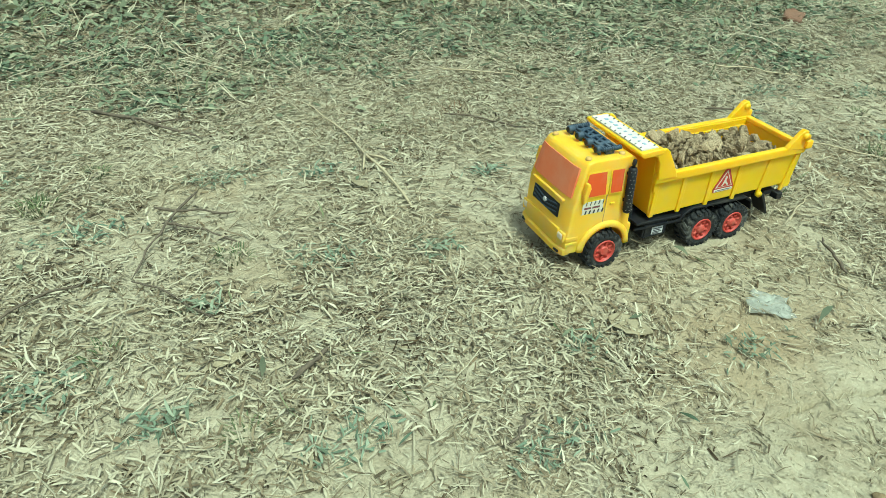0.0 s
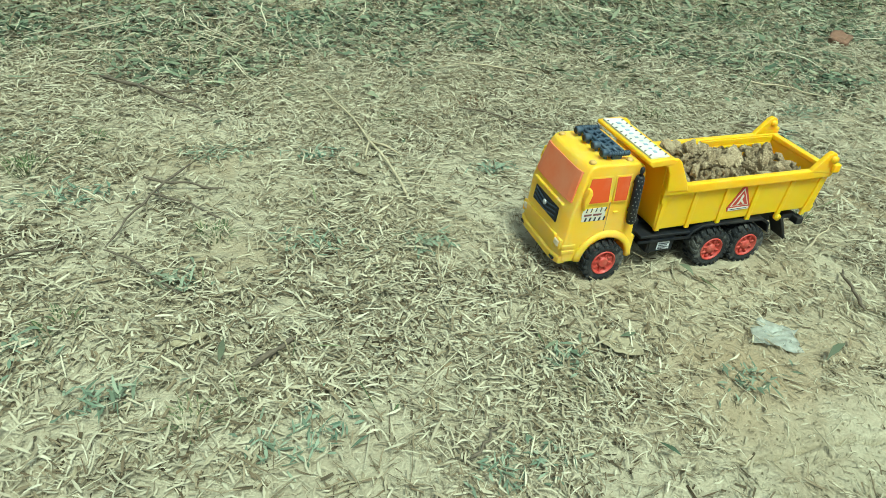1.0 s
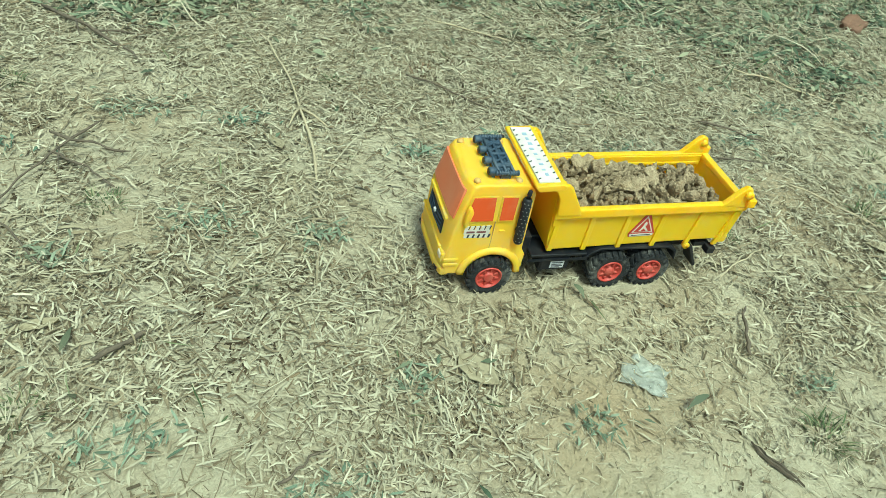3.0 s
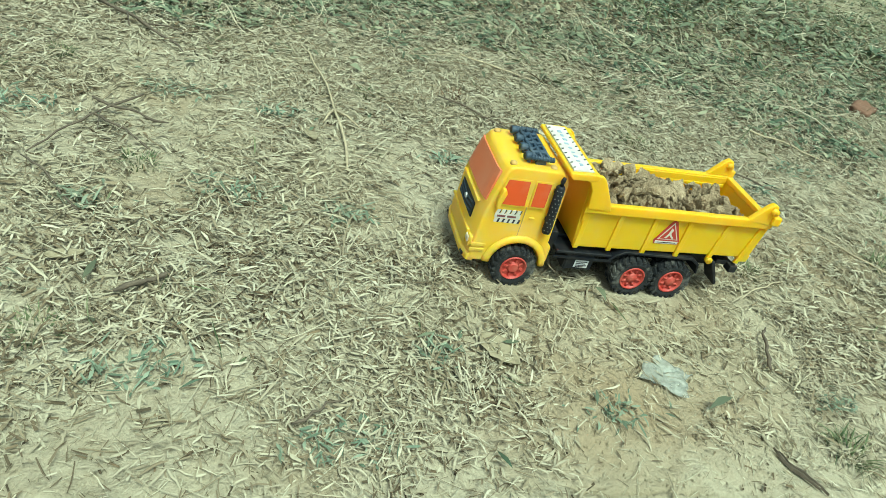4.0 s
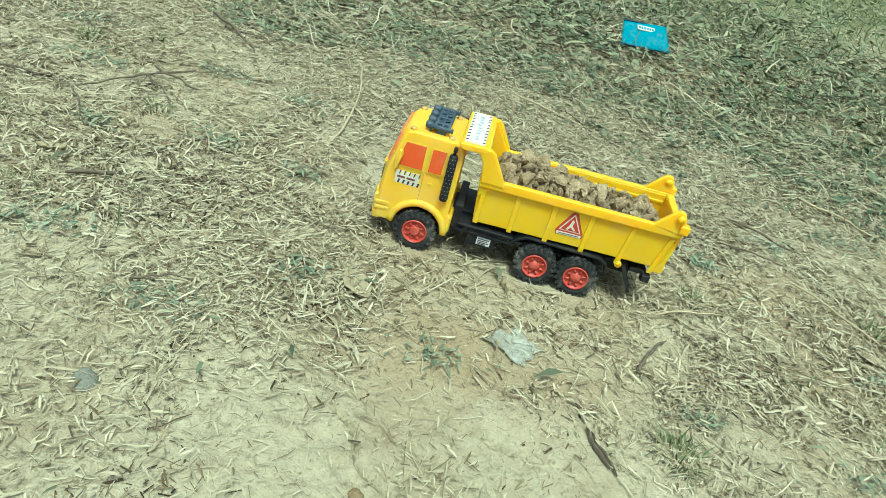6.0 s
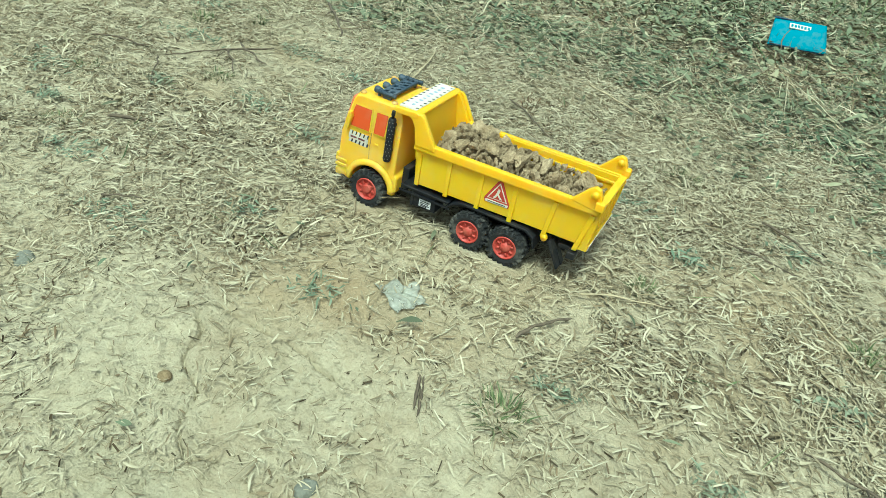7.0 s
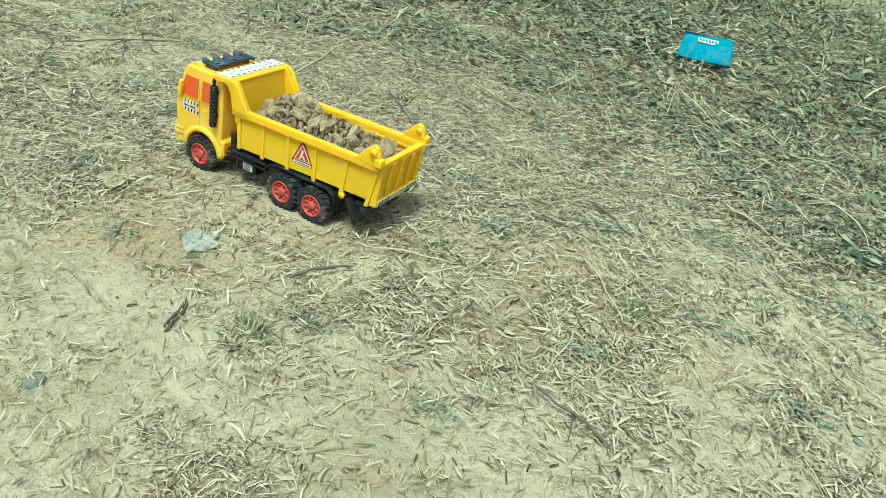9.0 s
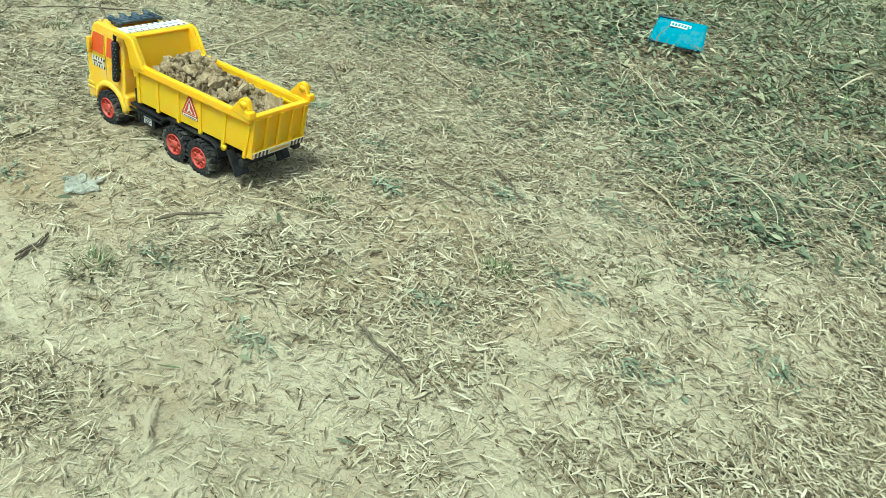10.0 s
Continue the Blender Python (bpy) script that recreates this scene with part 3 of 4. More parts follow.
weeds = [strips(np.concatenate(spots_x), np.concatenate(spots_y), (0.008, 0.024), (0.0014, 0.0038), 5, (0.001, 0.010), 0.2, 0.25, 0.2, 0.08)]
stuff("weeds", weeds, WEED, "low wilting blue-green weeds sprawling in the straw", "weeds")
stuff("green_grass", blades, BLADE, "short thin green grass growing through the straw", "grass")


def crumbs(count, keep, size):
    """Small angular crumbs of soil: eight-sided grains."""
    x, y = scatter(count, *NEAR, keep)
    n = len(x)
    r = rng.uniform(size[0], size[1], n) * rng.uniform(0.5, 1.0, n)
    corners = np.array([[1, 0, 0], [-1, 0, 0], [0, 1, 0], [0, -1, 0], [0, 0, 1], [0, 0, -1]], float)
    v = corners[None] * r[:, None, None] * rng.uniform(0.55, 1.25, (n, 6, 1)) + rng.normal(0, 0.22, (n, 6, 3)) * r[:, None, None]
    v += np.stack([x, y, height(x, y) + 0.35 * r], 1)[:, None]
    tri = np.array([[0, 2, 4], [2, 1, 4], [1, 3, 4], [3, 0, 4], [2, 0, 5], [1, 2, 5], [3, 1, 5], [0, 3, 5]])
    return v.reshape(-1, 3), (np.arange(n)[:, None, None] * 6 + tri[None]).reshape(-1, 3)


stuff("soil_crumbs", [crumbs(75000, lambda x, y: 0.15 + 0.85 * bare(x, y), (0.0006, 0.0022)), crumbs(2500, lambda x, y: 0.3 + 0.6 * bare(x, y), (0.002, 0.0045))], GROUND, "small crumbs of dry soil scattered over the ground", "soil")

# ---- the toy truck ----
truck = new("toy_dump_truck")
tagged(truck, "yellow plastic toy dump truck loaded with soil clods, on strewn ground", "toy truck")
HUB, TYRE = 0.0240, 0.0252
CAB = 0.0490


def at_ground(x, y):
    return float(height(np.array([x]), np.array([y]))[0])


def cab():
    arch = [(0.0300 * math.cos(a), HUB + 0.0300 * math.sin(a)) for a in np.linspace(radians(12), radians(168), 15)]
    outline = [(-0.0530, 0.0255), (-0.0565, 0.0290), (-0.0570, 0.0440), (-0.0555, 0.0470), (-0.0540, 0.0860), (-0.0515, 0.0955), (-0.0425, 0.1320),
               (-0.0385, 0.1385), (-0.0320, 0.1405), (0.0230, 0.1405), (0.0300, 0.1370), (0.0330, 0.1280), (0.0335, 0.0540), (0.0385, 0.0510), (0.0385, 0.0300)] + arch + [(-0.0330, 0.0255)]
    bm = rounded_prism(outline, (-CAB, -0.045, -0.040, -0.033, -0.026, 0.026, 0.033, 0.040, 0.045, CAB), corner)
    for v in bm.verts:
        if v.co.z > 0.095:
            v.co.y *= 1 - 0.11 * (v.co.z - 0.095) / 0.045
    body = part("cab", bm, CABYELLOW, truck, bevel=0.0042, segments=3)
    # raised bumper lip and panel steps across the front
    part("bumper", rounded_prism([(-0.0585, 0.0240), (-0.0592, 0.0325), (-0.0560, 0.0345), (-0.0500, 0.0340), (-0.0500, 0.0240)], (-0.0485, -0.045, -0.040, -0.033, -0.026, 0.026, 0.033, 0.040, 0.045, 0.0485), corner), CABYELLOW, body, bevel=0.0015)
    part("front_panel", boxed(-0.0574, -0.0520, -0.036, 0.036, 0.0385, 0.0560), CABYELLOW, body, bevel=0.0012)
    part("visor_strip", boxed(-0.0552, -0.0500, -0.034, 0.034, 0.0895, 0.0925), CABYELLOW, body, bevel=0.0008)
    for s in (-1, 1):
        part("fog_slot", boxed(-0.0582, -0.0560, s * 0.037 - 0.005, s * 0.037 + 0.005, 0.0268, 0.0298), BLACK, body, "black slot")
        lamp = part("headlight", boxed(-0.0572, -0.0515, s * 0.0395 - 0.0055, s * 0.0395 + 0.0055, 0.0440, 0.0525), LENS, body, "pale clear headlight", bevel=0.0020)
        part("headlight_rim", prismed([(-0.0564, 0.0425), (-0.0558, 0.0540), (-0.0520, 0.0540), (-0.0520, 0.0425)], s * 0.0395 - 0.0072, s * 0.0395 + 0.0072), CABYELLOW, lamp, bevel=0.001)
        # flared wheel arch
        bm = bmesh.new()
        rings = []
        for a in np.linspace(radians(2), radians(178), 22):
            c, n = math.cos(a), math.sin(a)
            rings.append([bm.verts.new((r * c, y, HUB + 0.002 + r * n)) for r, y in ((0.0290, s * 0.0470), (0.0290, s * 0.0522), (0.0315, s * 0.0528), (0.0362, s * 0.0518), (0.0375, s * 0.0470))])
        for r0, r1 in zip(rings, rings[1:]):
            for k in range(5):
                bm.faces.new((r0[k], r0[(k + 1) % 5], r1[(k + 1) % 5], r1[k]))
        bm.faces.new(rings[0])
        bm.faces.new(rings[-1][::-1])
        part("wheel_arch", bm, CABYELLOW, body, smooth=True)
        for z in (0.0375, 0.0445):
            part("side_step", boxed(-0.0540, -0.0372, s * 0.0480, s * 0.0503, z, z + 0.0045), CABYELLOW, body, bevel=0.001)
        # side windows, set in a raised frame; they lean in with the cab
        lean = Matrix.Translation((0, s * CAB, 0.095)) @ Matrix.Rotation(radians(s * 6.8), 4, "X")
        for outline in ([(-0.0395, 0.0045), (-0.0330, 0.0320), (-0.0098, 0.0320), (-0.0092, 0.0045)], [(-0.0022, 0.0050), (-0.0018, 0.0320), (0.0140, 0.0320), (0.0128, 0.0050)]):
            grown = [(x + (0.0017 if x > sum(p[0] for p in outline) / 4 else -0.0017), z + (0.0017 if z > 0.02 else -0.0017)) for x, z in outline]
            fr = part("window_frame", prismed(grown, -s * 0.0030, s * 0.0006), CABYELLOW, body)
            fr.matrix_basis = lean
            pane = part("side_window", prismed(outline, -s * 0.0020, s * 0.0011), ORANGE, fr, "orange opaque side window")
        # mirror lobe
        bm = prismed([(-0.0400, 0.0930), (-0.0368, 0.0965), (-0.0330, 0.1130), (-0.0350, 0.1190), (-0.0385, 0.1190), (-0.0415, 0.1060)], s * 0.0475, s * 0.0545)
        part("wing_mirror", bm, CABYELLOW, body, bevel=0.0016)
        # door seam and handle
        part("door_seam", boxed(-0.0061, -0.0055, s * 0.0480, s * 0.0494, 0.0620, 0.0985), AMBER, body)
        part("door_handle", boxed(0.0005, 0.0065, s * 0.0480, s * 0.0500, 0.0845, 0.0868), CABYELLOW, body, bevel=0.0006)
        # door sticker: slanted checks above and below a white strip of unreadable writing
        sticker = part("door_sticker", boxed(-0.0378, -0.0095, s * 0.0470, s * 0.0492, 0.0822, 0.0880), PAPER, body, "white door sticker with slanted black checks")
        for k in range(5):
            x = -0.0375 + k * 0.0057
            for z, dark in ((0.0882, 0.0012), (0.0772, 0.0022)):
                part("sticker_check", prismed([(x, z), (x + 0.0036, z), (x + 0.0046, z + 0.0046), (x + 0.0010, z + 0.0046)], s * 0.0470, s * 0.0492), PAPER, sticker)
                part("sticker_bar", prismed([(x + 0.0036, z), (x + 0.0036 + dark, z), (x + 0.0046 + dark, z + 0.0046), (x + 0.0046, z + 0.0046)], s * 0.0470, s * 0.0493), INK, sticker)
        for x, w in ((-0.0350, 0.0090), (-0.0240, 0.0100)):
            part("sticker_lettering", boxed(x, x + w, s * 0.0480, s * 0.0494, 0.0838, 0.0862), INKRED, sticker)
    # windscreen
    a, b = Vector((-0.0512, 0, 0.0975)), Vector((-0.0432, 0, 0.1320))
    out = Vector((-(b.z - a.z), 0, b.x - a.x)).normalized() * 0.0010
    bm = bmesh.new()
    top, low = 0.0385, 0.0415
    rows = []
    for k in range(11):
        u = -1 + k / 5
        for p, half in ((a, low), (b, top)):
            q = Vector((corner(p.x, u * half, p.z), u * half, p.z))
            rows.append((bm.verts.new(q + out), bm.verts.new(q - 2 * out)))
    lo, hi = rows[0::2], rows[1::2]
    for k in range(10):
        bm.faces.new((lo[k][0], lo[k + 1][0], hi[k + 1][0], hi[k][0]))
        bm.faces.new((lo[k][1], hi[k][1], hi[k + 1][1], lo[k + 1][1]))
        bm.faces.new((lo[k][0], lo[k][1], lo[k + 1][1], lo[k + 1][0]))
        bm.faces.new((hi[k][0], hi[k + 1][0], hi[k + 1][1], hi[k][1]))
    for k in (0, 10):
        bm.faces.new((lo[k][0], hi[k][0], hi[k][1], lo[k][1]))
    part("windscreen", bm, PALEORANGE, body, "pale orange opaque windscreen")
    # grille with bright curved bars
    bm = prismed([(-0.0560, 0.0660), (-0.0545, 0.0845), (-0.0520, 0.0845), (-0.0520, 0.0660)], -0.0285, 0.0285)
    grille = part("grille", bm, BLACK, body, "black grille with curved slate bars", bevel=0.0020)
    for z in (0.0700, 0.0750, 0.0800):
        pts = [(-0.0563 + 0.0014 * (z - 0.066) / 0.0185, y, z - 0.0022 * math.cos(y / 0.0285 * math.pi)) for y in np.linspace(-0.0245, 0.0245, 13)]
        part("grille_bar", tubed(pts, 0.0008, 6), SLATE, grille, smooth=True)
    part("badge", tubed([(-0.0553, 0, 0.0765), (-0.0573, 0, 0.0763)], 0.0030, 12), CHROME, grille)
    # four amber marker lamps and the lamp rack on the roof
    for x in (-0.0300, 0.0145):
        for s in (-1, 1):
            bm = tubed([(x, s * 0.0352, 0.1395), (x, s * 0.0352, 0.1420), (x, s * 0.0352, 0.1432)], [0.0040, 0.0036, 0.0018], 12)
            part("marker_lamp", bm, AMBER, body, "small dull amber roof lamp", smooth=True)
    return body


body = cab()


def lamp_rack():
    """A moulded rack: two ribbed side rails, a front row of four lamps and a lattice of cross pieces."""
    rack = part("lamp_rack", boxed(-0.0105, 0.0085, -0.0290, 0.0290, 0.1445, 0.1468), SLATE, truck, "dark slate plastic roof lamp rack", bevel=0.0006)
    for y in (-0.0285, -0.0095, 0.0095, 0.0285):
        lamp = part("spot_lamp", tubed([(-0.0095, y, 0.1475), (-0.0130, y, 0.1475), (-0.0165, y, 0.1475), (-0.0180, y, 0.1475)], [0.0032, 0.0042, 0.0046, 0.0040], 14), SLATE, rack, smooth=True)
        part("lamp_glass", tubed([(-0.0176, y, 0.1475), (-0.0186, y, 0.1475)], 0.0033, 12), BLACK, lamp)
        part("lamp_stalk", boxed(-0.0135, -0.0105, y - 0.0015, y + 0.0015, 0.1400, 0.1480), SLATE, lamp)
    for s in (-1, 1):
        rail = part("side_rail", tubed([(-0.0125, s * 0.0325, 0.1478), (0.0135, s * 0.0325, 0.1478)], 0.0022, 10), SLATE, rack, smooth=True)
        bm = bmesh.new()
        for k in range(9):
            x = -0.0115 + k * 0.0029
            tube(bm, [(x, s * 0.0325, 0.1478), (x + 0.0013, s * 0.0325, 0.1478)], 0.0030, 10)
        part("rail_ribs", bm, SLATE, rail)
        part("rack_foot", boxed(-0.0050, 0.0060, s * 0.0300 - 0.002, s * 0.0300 + 0.002, 0.1400, 0.1465), SLATE, rack)
    for x in (-0.0075, 0.0000, 0.0080):
        part("cross_rail", tubed([(x, -0.0310, 0.1482), (x, 0.0310, 0.1482)], 0.0017, 8), SLATE, rack, smooth=True)
    for y in (-0.0200, 0.0, 0.0200):
        part("lattice_block", boxed(-0.0080, 0.0085, y - 0.0022, y + 0.0022, 0.1462, 0.1500), SLATE, rack, bevel=0.0008)
    for y in (-0.0190, -0.0095, 0.0095, 0.0190):
        part("rack_brace", tubed([(-0.0070, y - 0.0045, 0.1488), (0.0075, y + 0.0045, 0.1488)], 0.0013, 6), SLATE, rack)


lamp_rack()


def exhaust(s):
    foot, top = Vector((0.0228, s * 0.0535, 0.0725)), Vector((0.0222, s * 0.0500, 0.1290))
    pipe = part("exhaust_pipe", tubed([foot, foot.lerp(top, 0.04), foot.lerp(top, 0.96), top], [0.0040, 0.0050, 0.0050, 0.0036], 14), BLACK, truck, "black exhaust stack with perforated guard", smooth=True)
    part("tail_pipe", tubed([top, top + Vector((0, 0, 0.004)), top + Vector((0.0003, 0, 0.0075)), top + Vector((0.0006, 0, 0.0095))], [0.0026, 0.0024, 0.0024, 0.0020], 10), BLACK, pipe, smooth=True)
    part("pipe_bracket", boxed(0.0190, 0.0260, s * 0.0470, s * 0.0520, 0.0850, 0.0890), BLACK, pipe)
    part("pipe_bracket", boxed(0.0190, 0.0260, s * 0.0450, s * 0.0500, 0.1180, 0.1220), BLACK, pipe)
    # rows of pale studs in the guard
    bm = bmesh.new()
    for k in range(11):
        c = foot.lerp(top, 0.08 + 0.084 * k)
        for a in (-0.9, -0.1, 0.7):
            a += 0.4 * (k % 2)
            bmesh.ops.create_icosphere(bm, subdivisions=1, radius=0.00075, matrix=Matrix.Translation(c + Vector((0.0049 * math.sin(a), s * 0.0049 * math.cos(a), 0))))
    part("perforated_guard", bm, STUD, pipe)


exhaust(-1)
exhaust(1)


def chassis():
    frame_ob = part("chassis", boxed(-0.045, 0.262, -0.022, 0.022, 0.0310, 0.0530), BLACK, truck, "black plastic chassis", bevel=0.0015)
    part("cab_floor", boxed(-0.050, 0.036, -0.028, 0.028, 0.0240, 0.0520), BLACK, frame_ob)
    part("rear_bulkhead", boxed(0.0385, 0.0480, -0.036, 0.036, 0.0330, 0.0640), BLACK, frame_ob, bevel=0.001)
    for s in (-1, 1):
        tank = part("side_box", boxed(0.0600, 0.0960, s * 0.0220, s * 0.0480, 0.0240, 0.0455), BLACK, frame_ob, "black side box with a silvery label", bevel=0.0015)
        part("box_lid", boxed(0.0460, 0.1140, s * 0.0200, s * 0.0500, 0.0455, 0.0490), BLACK, tank, bevel=0.001)
        part("box_rail", boxed(0.0440, 0.1160, s * 0.0485, s * 0.0505, 0.0395, 0.0420), BLACK, tank)
        part("box_strap", boxed(0.0620, 0.0650, s * 0.0470, s * 0.0492, 0.0245, 0.0460), BLACK, tank)
        lab = part("box_label", boxed(0.0735, 0.0900, s * 0.0478, s * 0.0486, 0.0275, 0.0375), CHROME, tank, "silvery label with dark print")
        for z, x1 in ((0.0349, 0.0885), (0.0326, 0.0868), (0.0303, 0.0885), (0.0284, 0.0850)):
            part("label_print", boxed(0.0750, x1, s * 0.0484, s * 0.0490, z, z + 0.0009), INK, lab)
        # mudguard over the two rear wheels
        out = [(0.1120, 0.0400), (0.1190, 0.0475), (0.1300, 0.0530), (0.2150, 0.0530), (0.2255, 0.0470), (0.2290, 0.0350), (0.2310, 0.0350), (0.2280, 0.0490), (0.2170, 0.0560), (0.1290, 0.0560), (0.1170, 0.0500), (0.1105, 0.0415)]
        part("mudguard", prismed(out, s * 0.0240, s * 0.0510), BLACK, frame_ob, bevel=0.0008)
        # hanging rear flap with its bracket
        flap = part("mud_flap", prismed([(0.2440, 0.0520), (0.2480, 0.0540), (0.2650, 0.0225), (0.2625, 0.0200)], s * 0.0270, s * 0.0500), BLACK, frame_ob, "black hanging mud flap", bevel=0.0008)
        part("flap_rib", prismed([(0.2470, 0.0520), (0.2500, 0.0520), (0.2660, 0.0235), (0.2640, 0.0225)], s * 0.0360, s * 0.0400), BLACK, flap)
        part("flap_bracket", boxed(0.2260, 0.2480, s * 0.0300, s * 0.0340, 0.0470, 0.0520), BLACK, flap)
        part("tail_lamp_block", boxed(0.2700, 0.2800, s * 0.0460 - 0.006, s * 0.0460 + 0.006, 0.0420, 0.0510), BLACK, frame_ob, bevel=0.001)
    part("rear_beam", boxed(0.2560, 0.2760, -0.0420, 0.0420, 0.0460, 0.0520), BLACK, frame_ob, bevel=0.001)
    for x in (0.0, 0.1474, 0.1980):
        part("axle", tubed([(x, -0.048, HUB), (x, 0.048, HUB)], 0.0030, 8), BLACK, frame_ob, smooth=True)


chassis()


def wheel_meshes():
    w = 0.0105
    tyre = lathe([(0.0150, -w), (0.0195, -w - 0.0010), (0.0225, -w + 0.0004), (0.0238, -w + 0.0030), (0.0240, 0.0), (0.0238, w - 0.0030), (0.0225, w - 0.0004), (0.0195, w + 0.0010), (0.0150, w), (0.0150, -w)], 40)
    for k in range(20):
        a = 2 * math.pi * k / 20
        for s in (-1, 1):
            m = Matrix.Rotation(a + (0.157 if s > 0 else 0), 4, "Y") @ Matrix.Translation((0.0238, s * 0.0055, 0)) @ Matrix.Rotation(s * 0.35, 4, "X") @ Matrix.Diagonal((0.0032, 0.0098, 0.0036, 1))
            bmesh.ops.create_cube(tyre, size=1.0, matrix=m)
            m = Matrix.Rotation(a + (0.157 if s > 0 else 0), 4, "Y") @ Matrix.Translation((0.0222, s * 0.0100, 0)) @ Matrix.Diagonal((0.0040, 0.0030, 0.0034, 1))
            bmesh.ops.create_cube(tyre, size=1.0, matrix=m)
    rim = lathe([(0.0152, 0.006), (0.0152, -0.0108), (0.0142, -0.0118), (0.0132, -0.0108), (0.0122, -0.0082), (0.0070, -0.0078), (0.0060, -0.0098), (0.0052, -0.0112), (0.0, -0.0116)], 36)
    for k in range(8):
        a = 2 * math.pi * k / 8
        m = Matrix.Translation((0.0095 * math.cos(a), -0.0083, 0.0095 * math.sin(a))) @ Matrix.Rotation(-a, 4, "Y") @ Matrix.Diagonal((0.0050, 0.0036, 0.0022, 1))
        bmesh.ops.create_cube(rim, size=1.0, matrix=m)
    return tyre, rim


first_wheel = []
for x in (0.0, 0.1474, 0.1980):
    for s in (-1, 1):
        wheel = new("wheel")
        wheel.parent = truck
        tagged(wheel, "chunky black tyre on a red plastic rim, dusty")
        wheel.matrix_basis = pose(x, s * 0.0455, HUB, 0, 37 * x * 100 + 11, 0 if s < 0 else 180)
        if not first_wheel:
            tyre_bm, rim_bm = wheel_meshes()
            first_wheel = [part("tyre", tyre_bm, RUBBER, wheel), part("rim", rim_bm, RED, wheel, "red plastic rim", bevel=0.0003)]
        else:
            shared("tyre", first_wheel[0], wheel, Matrix())
            tagged(shared("rim", first_wheel[1], wheel, Matrix()), "red plastic rim")


def dump_bed():
    side, rim = 0.0475, 0.0535
    floor = part("bed_floor", prismed([(0.0640, 0.0560), (0.0640, 0.0620), (0.2840, 0.0680), (0.2830, 0.0620)], -side + 0.001, side - 0.001), YELLOW, truck, bevel=0.0008)
    head = part("headboard", prismed([(0.0540, 0.1460), (0.0580, 0.1460), (0.0700, 0.0610), (0.0620, 0.0560), (0.0605, 0.0700)], -side + 0.0005, side - 0.0005), YELLOW, truck, bevel=0.001)
    top = part("cab_shield", prismed([(0.0250, 0.1440), (0.0255, 0.1475), (0.0550, 0.1490), (0.0600, 0.1465), (0.0575, 0.1415), (0.0300, 0.1400)], -0.0555, 0.0555), YELLOW, head, bevel=0.0014)
    plate = part("shield_sticker", boxed(0.0290, 0.0520, -0.0500, 0.0500, 0.1440, 0.1492), PAPER, top, "white hatched sticker with blue-grey print, worn")
    plate.matrix_basis = Matrix.Translation((0, 0, 0.0004)) @ Matrix.Shear("XZ", 4, (0, 0))
    rnd = random.Random(3)
    for k in range(10):
        y = -0.046 + k * 0.0098 + rnd.uniform(-0.0006, 0.0006)
        for x in (0.0296, 0.0486):
            bm = boxed(x, x + 0.0030, y, y + 0.0014, 0.1488, 0.14985)
            for v in bm.verts:
                v.co.y += 0.5 * (v.co.x - x)
            part("hatch_bar", bm, INK, plate)
    for k in range(9):
        y, x = -0.040 + k * 0.0092, 0.0375 + rnd.uniform(0, 0.002)
        part("print_bar", boxed(x, x + rnd.uniform(0.002, 0.005), y, y + rnd.uniform(0.0015, 0.005), 0.1488, 0.14978), BLUEINK, plate)
    for s in (-1, 1):
        y0, y1 = s * (side - 0.0032), s * side
        wall = part("bed_side", prismed([(0.0620, 0.0550), (0.0600, 0.1120), (0.2900, 0.1160), (0.2860, 0.0635)], y0, y1), YELLOW, truck, bevel=0.0008)
        # high cheek that rises from the rim to the shield
        part("cheek", prismed([(0.0585, 0.1080), (0.0550, 0.1300), (0.0500, 0.1390), (0.0420, 0.1420), (0.0420, 0.1470), (0.0620, 0.1478), (0.0668, 0.1440), (0.0830, 0.1165), (0.0860, 0.1080)], s * 0.0500, s * 0.0550), YELLOW, wall, bevel=0.0014)
        part("cheek_web", prismed([(0.0600, 0.0900), (0.0560, 0.1290), (0.0560, 0.1460), (0.0610, 0.1460), (0.0640, 0.1420), (0.0790, 0.1165), (0.0840, 0.1100)], s * 0.0440, s * 0.0505), YELLOW, wall)
        # rolled top rim
        part("bed_rim", prismed([(0.0570, 0.1020), (0.0575, 0.1135), (0.2905, 0.1185), (0.2925, 0.1110), (0.2900, 0.1075)], s * 0.0455, s * rim), YELLOW, wall, bevel=0.0016)
        part("inner_ledge", prismed([(0.0850, 0.1000), (0.0850, 0.1040), (0.2840, 0.1080), (0.2840, 0.1040)], s * 0.0425, s * 0.0460), YELLOW, wall, bevel=0.0006)
        for x in (0.0655, 0.1062, 0.1490, 0.1925, 0.2365, 0.2760):
            lean = 0.010 * max(0.0, (x - 0.19) / 0.09)
            part("rib", prismed([(x - 0.0030, 0.0540), (x - 0.0030 + lean, 0.1040), (x + 0.0030 + lean, 0.1040), (x + 0.0030, 0.0540)], s * 0.0460, s * 0.0496), YELLOW, wall, bevel=0.0010)
        part("pivot", tubed([(0.2390, s * 0.0460, 0.0545), (0.2390, s * 0.0505, 0.0545)], 0.0042, 12), YELLOW, wall, smooth=True)
        # rear corner ear with its round boss
        ear = part("corner_ear", prismed([(0.2560, 0.1160), (0.2745, 0.1370), (0.2800, 0.1405), (0.2860, 0.1385), (0.2900, 0.1300), (0.2920, 0.1120)], s * 0.0470, s * 0.0540), YELLOW, wall, bevel=0.0014)
